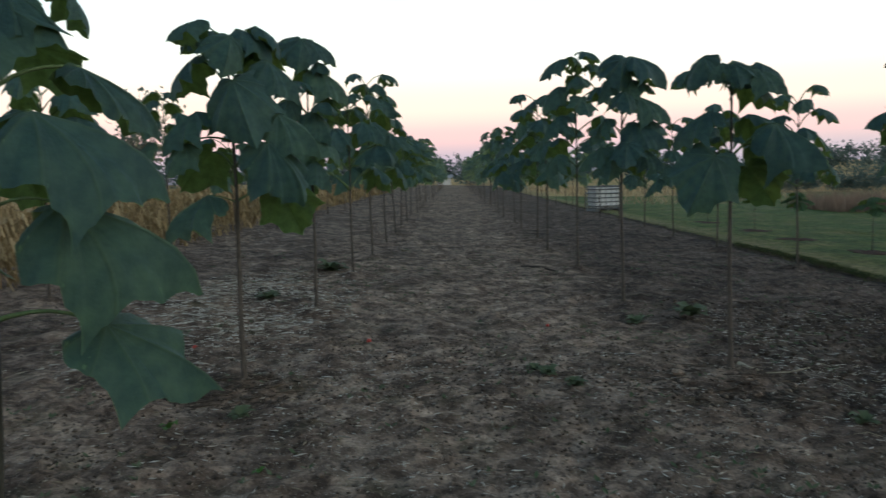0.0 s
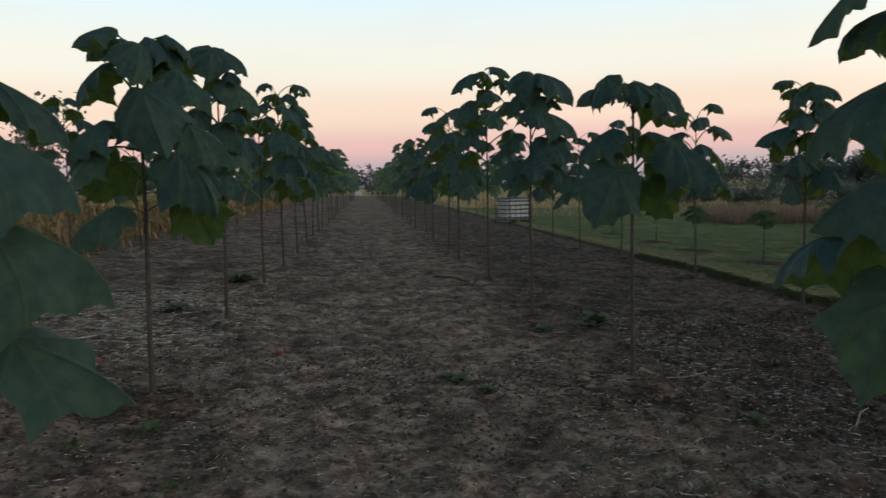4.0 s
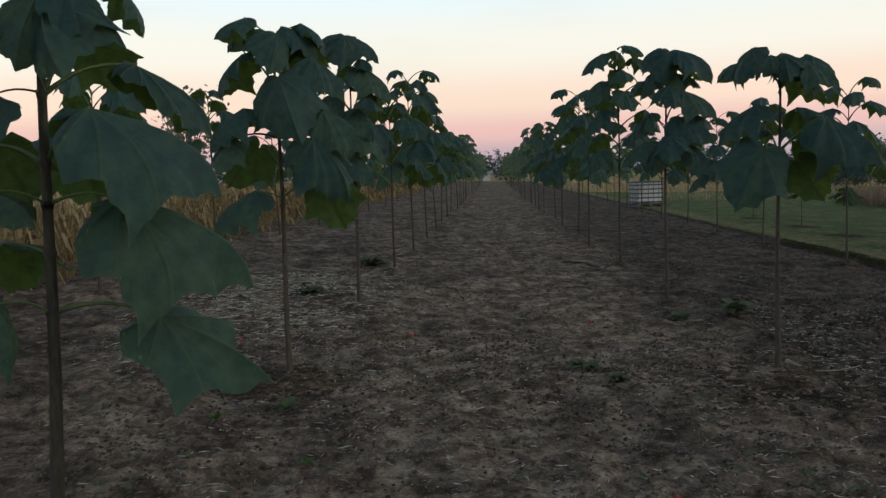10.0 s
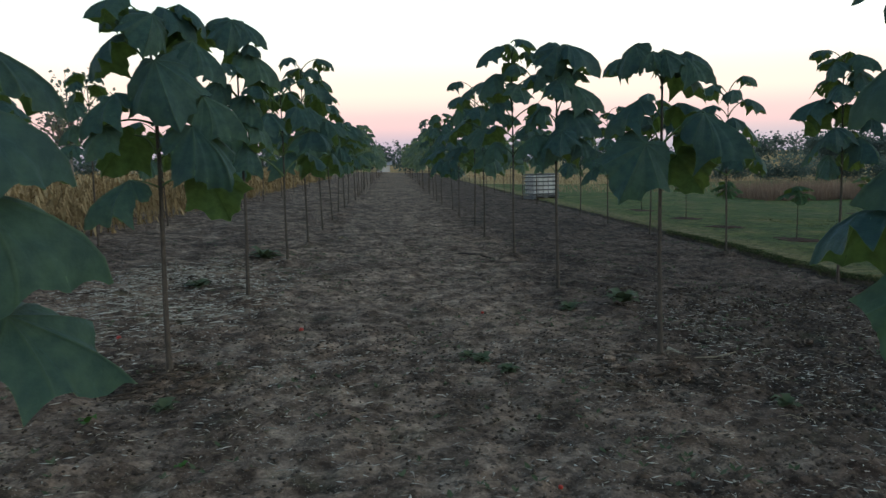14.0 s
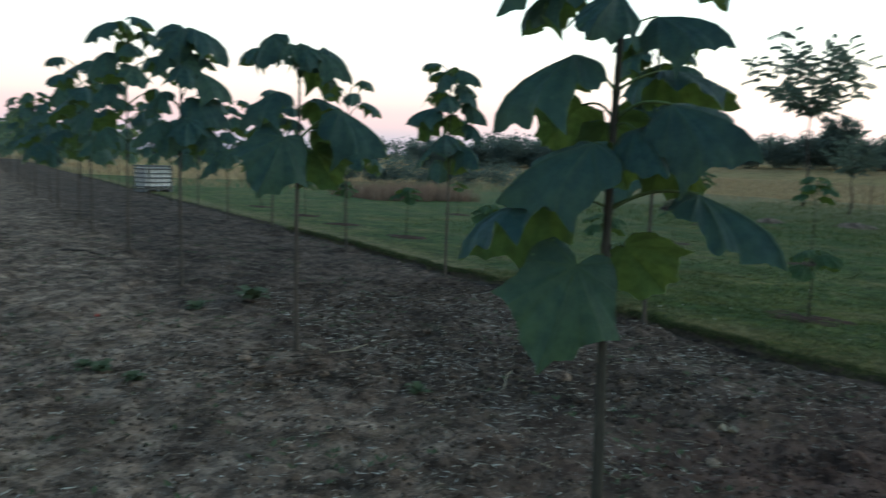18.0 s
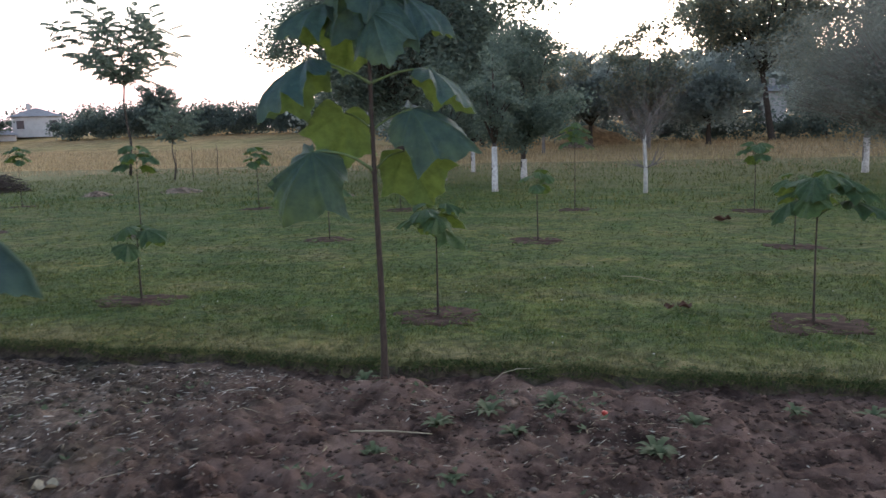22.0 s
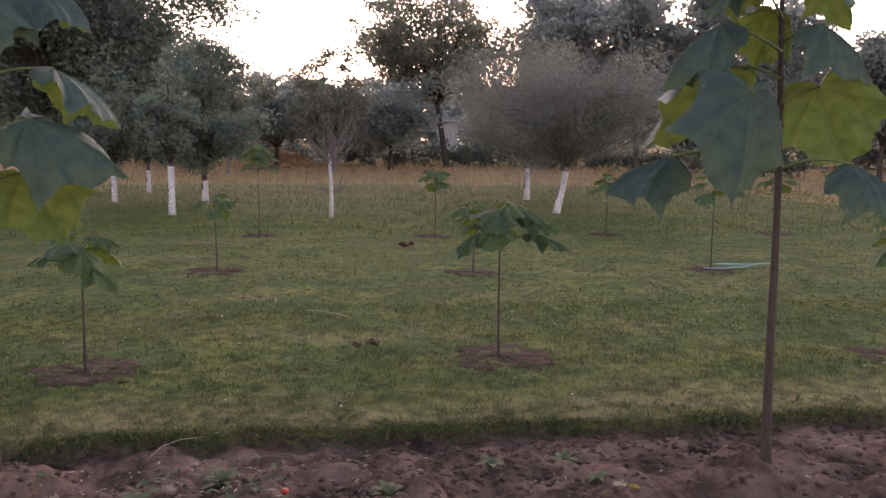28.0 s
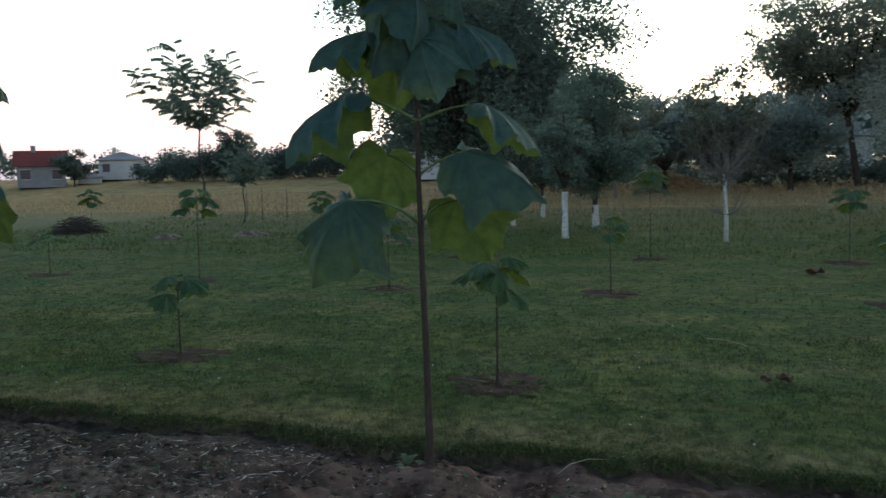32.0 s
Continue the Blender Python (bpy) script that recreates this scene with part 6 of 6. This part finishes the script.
stick([(2.45, 6.28, 0.0), (2.65, 6.36, 0.02), (2.85, 6.44, 0.01)], 0.006, STRAW, "dry_stalk", "pale dry stalk lying on dark soil")
stick([(2.36, 6.62, 0.02), (2.38, 6.45, 0.03), (2.40, 6.33, 0.0)], 0.020, STRAW, "bark_chip", "pale curled husk beside the tree foot")
stick([(6.16, 2.0, 0.0), (6.20, 1.93, 0.035), (6.26, 1.84, 0.06), (6.32, 1.74, 0.07), (6.38, 1.64, 0.07)], 0.003, STRAW, "dry_stalk", "thin pale stalk leaning on the cut lawn edge")
stick([(3.25, 5.02, 0.0), (3.40, 5.2, 0.03), (3.56, 5.36, 0.01)], 0.006, STRAW, "dry_stalk", "pale dry stalk lying on dark soil")
stick([(1.17, 13.4, 0.0), (1.45, 13.3, 0.01), (1.74, 13.1, 0.0)], 0.022, BARK, "dead_branch", "dark dead stick lying on the soil")
stick([(4.91, 2.53, 0.0), (5.0, 2.35, 0.03), (5.07, 2.12, 0.01)], 0.006, STRAW, "dry_stalk", "thin pale stalk curving over the soil")
stick([(10.4, 1.28, 0.0), (10.15, 1.1, 0.03), (9.9, 0.83, 0.01)], 0.004, STRAW, "dry_stalk", "pale broken stalk lying on the grass", lambda x, y: lawn_z(x, y) + 0.02)
g = random.Random(77)
for n in range(90):
    x, y = g.uniform(2.5, 5.9), g.uniform(3.2, 8.5)
    a, l = g.uniform(0, 6.28), g.uniform(0.07, 0.22)
    stick([(x, y, 0), (x + 0.5 * l * math.cos(a), y + 0.5 * l * math.sin(a), g.uniform(0.0, 0.015)), (x + l * math.cos(a + 0.1), y + l * math.sin(a + 0.2), 0.0)],
          g.uniform(0.0012, 0.0025), STRAW, "dry_stalk", "short pale straw stem on dark soil")


def curled_leaf(name, x, y, size, mat, seed, label, at):
    rq = random.Random(seed)
    vs, fs = [], []
    for i in range(9):
        for j in range(9):
            u, v = i / 8 * 2 - 1, j / 8 * 2 - 1
            k = 1 - 0.35 * abs(v) ** 2
            vs.append((u * k * size, v * size * 0.75 * (1 - 0.4 * u * u), size * (0.35 * v * v + 0.22 * u * u + 0.12 * math.sin(4 * u + 3 * v + seed)) + 0.01))
    for i in range(8):
        for j in range(8):
            q = i * 9 + j
            fs.append((q, q + 1, q + 10, q + 9))
    ob = new(name, mesh_of(name, vs, fs, mat, True))
    ob.matrix_world = pose(x, y, at(x, y), 0, 0, rq.uniform(0, 360))
    tagged(ob, label, "leaf")


on_lawn = lambda x, y: lawn_z(x, y) + 0.015
curled_leaf("dead_leaf", 8.55, 0.66, 0.075, BROWNLEAF, 1, "curled brown dead leaf on the mown grass", on_lawn)
curled_leaf("dead_leaf", 8.50, 0.80, 0.06, BROWNLEAF, 2, "curled brown dead leaf on the mown grass", on_lawn)
curled_leaf("dead_leaf", 17.4, -0.4, 0.16, BROWNLEAF, 3, "curled brown dead leaf on the mown grass", on_lawn)
curled_leaf("yellow_leaf", 5.36, -0.33, 0.03, YELLOW, 4, "yellowed leaf fallen on the soil", soil_z)
curled_leaf("yellow_leaf", 5.33, -0.45, 0.03, YELLOW, 5, "yellowed leaf fallen on the soil", soil_z)
curled_leaf("pale_leaf", 5.30, -0.37, 0.04, STRAW, 6, "pale dried leaf fallen on the soil", soil_z)
curled_leaf("pale_leaf", 4.0, 3.7, 0.06, STRAW, 7, "pale dried leaf fallen on the soil", soil_z)
curled_leaf("yellow_leaf", 4.98, -1.33, 0.028, YELLOW, 8, "yellowed leaf fallen on the soil", soil_z)
curled_leaf("pale_leaf", -0.92, 16.0, 0.06, STRAW, 9, "pale dried leaf fallen on the soil", soil_z)


def stone(x, y, r, seed):
    bm = bmesh.new()
    bmesh.ops.create_icosphere(bm, subdivisions=2, radius=r)
    for v in bm.verts:
        v.co *= 1 + 0.35 * noise.noise(v.co * (2.2 / r) * 0.35 + Vector((seed, 0, 0)))
        v.co.z *= 0.7
    me = bpy.data.meshes.new("clod")
    bm.to_mesh(me)
    bm.free()
    me.materials.append(SOIL)
    ob = new("earth_clod", me)
    ob.matrix_world = pose(x, y, soil_z(x, y) + r * 0.4, 0, 0, 40 * seed)
    tagged(ob, "large dry clod of brown earth", "clod", "large clods")


stone(3.82, 5.08, 0.075, 1)
g = random.Random(3)
for n in range(6):
    stone(g.uniform(3.0, 6.1), g.uniform(-3.0, 7.0), g.uniform(0.025, 0.055), n + 2)
for n in range(14):
    a = g.uniform(0, 6.28)
    stone(2.14 + 0.4 * math.cos(a), 6.1 + 0.4 * math.sin(a), g.uniform(0.025, 0.05), n + 90)

# garden hose beside a sapling
pts = [(13.6 + 0.0, -4.75), (13.45, -5.0), (13.55, -5.35), (13.75, -5.75), (13.85, -5.2), (13.65, -4.95), (13.5, -5.3), (13.6, -5.9)]
v, f = tube([(x, y, lawn_z(x, y) + 0.03 + 0.01 * k) for k, (x, y) in enumerate(pts)], [0.013] * len(pts), 7)
tagged(new("garden_hose", mesh_of("garden_hose", v, f, HOSE, True)), "pale turquoise hose lying coiled on the lawn", "hose")


# heap of cut brush and mounds at the edge of the field
def brush_heap(x, y, r, h, count, seed):
    rq = random.Random(seed)
    sticks = []
    for k in range(count):
        a, q = rq.uniform(0, 6.283), r * rq.random() ** 0.6
        p = Vector((q * math.cos(a), q * math.sin(a), h * (1 - (q / r) ** 2) * rq.uniform(0.1, 1.0)))
        b = rq.uniform(0, 6.283)
        d = Vector((math.cos(b), math.sin(b), rq.uniform(-0.15, 0.45))) * rq.uniform(0.3, 0.8)
        sticks.append(tube([p - d * 0.5, p + d * 0.1 + Vector((0, 0, 0.04)), p + d * 0.5], [0.02, 0.015, 0.006], 4))
    v, f = joined(sticks)
    ob = new("brush_heap", mesh_of("brush_heap", v, f, BARK))
    ob.matrix_world = pose(x, y, lie(x) - 0.08)
    tagged(ob, "heap of cut brown branches at the edge of the lawn", "brush heap")


brush_heap(27.5, 25.8, 1.1, 0.85, 420, 1)
for n, (x, y, r, h) in enumerate(((64.0, 6.3, 1.3, 0.7), (25.3, 19.7, 0.6, 0.22), (26.9, 17.4, 0.9, 0.2), (24.5, 10.5, 0.8, 0.15))):
    vs, fs = [], []
    for i in range(7):
        for k in range(18):
            a = 6.283 * k / 18
            q = r * i / 6 * (1 + 0.2 * noise.noise((math.cos(a), math.sin(a), n)))
            vs.append((q * math.cos(a), q * math.sin(a), h * (1 - (i / 6) ** 1.6) + 0.05 * noise.noise((q * 4 * math.cos(a), q * 4 * math.sin(a), n)) - 0.04))
    for i in range(6):
        for k in range(18):
            c, d = i * 18 + k, i * 18 + (k + 1) % 18
            fs.append((c, c + 18, d + 18, d))
    ob = new("earth_mound", mesh_of("earth_mound", vs, fs, SOIL, True))
    ob.matrix_world = pose(x, y, lie(x))
    tagged(ob, "low mound of brown earth in the grass", "mound", "earth mounds")


# pale bank of dry earth and straw in front of the low hedge
BANK = material("dry_bank", plain_build((0.26, 0.185, 0.105), 3.0, 0.45, 0.8), 0.95, 0.1)
vs, fs = [], []
for i in range(13):
    for k in range(30):
        a, u = 6.283 * k / 30, i / 12
        px, py = 1.6 * u * math.cos(a), 3.1 * u * math.sin(a) * (1 + 0.15 * noise.noise((math.cos(a), math.sin(a), 7)))
        vs.append((px, py, 1.5 * (1 - u ** 1.7) * (1 + 0.35 * noise.noise((px * 0.6, py * 0.6, 3))) + 0.14 * noise.noise((px * 3, py * 3, 5)) - 0.1))
fs += [(i * 30 + k, i * 30 + 30 + k, i * 30 + 30 + (k + 1) % 30, i * 30 + (k + 1) % 30) for i in range(12) for k in range(30)]
bank = new("straw_bank", mesh_of("straw_bank", vs, fs, BANK, True))
bank.matrix_world = pose(69.0, 5.4, lie(69.0))
tagged(bank, "pale bank of dry straw and earth in the field", "mound")


# thin bare saplings at the edge of the field
for n, (x, y, h) in enumerate(((38.7, 25.1, 1.5), (35.7, 22.3, 1.7), (37.5, 22.0, 1.6))):
    v, f = tube([(0, 0, -0.1), (0.02, 0.01, h * 0.4), (-0.02, 0.03, h * 0.75), (0.03, 0.0, h)], [0.022, 0.018, 0.012, 0.006], 6)
    t = empty("bare_sapling", pose(x, y, lie(x) - 0.05, 0, 0, 70 * n))
    tagged(t, "thin leafless sapling at the edge of the field", "sapling", "bare saplings")
    part("trunk", mesh_of("trunk", v, f, BARK, True), t)
    for k in range(4):
        a = 1.7 * k + n
        v, f = tube([(0, 0, h * (0.5 + 0.1 * k)), (0.12 * math.cos(a), 0.12 * math.sin(a), h * (0.62 + 0.1 * k))], [0.008, 0.003], 5)
        part("twig", mesh_of("twig", v, f, BARK, True), t)
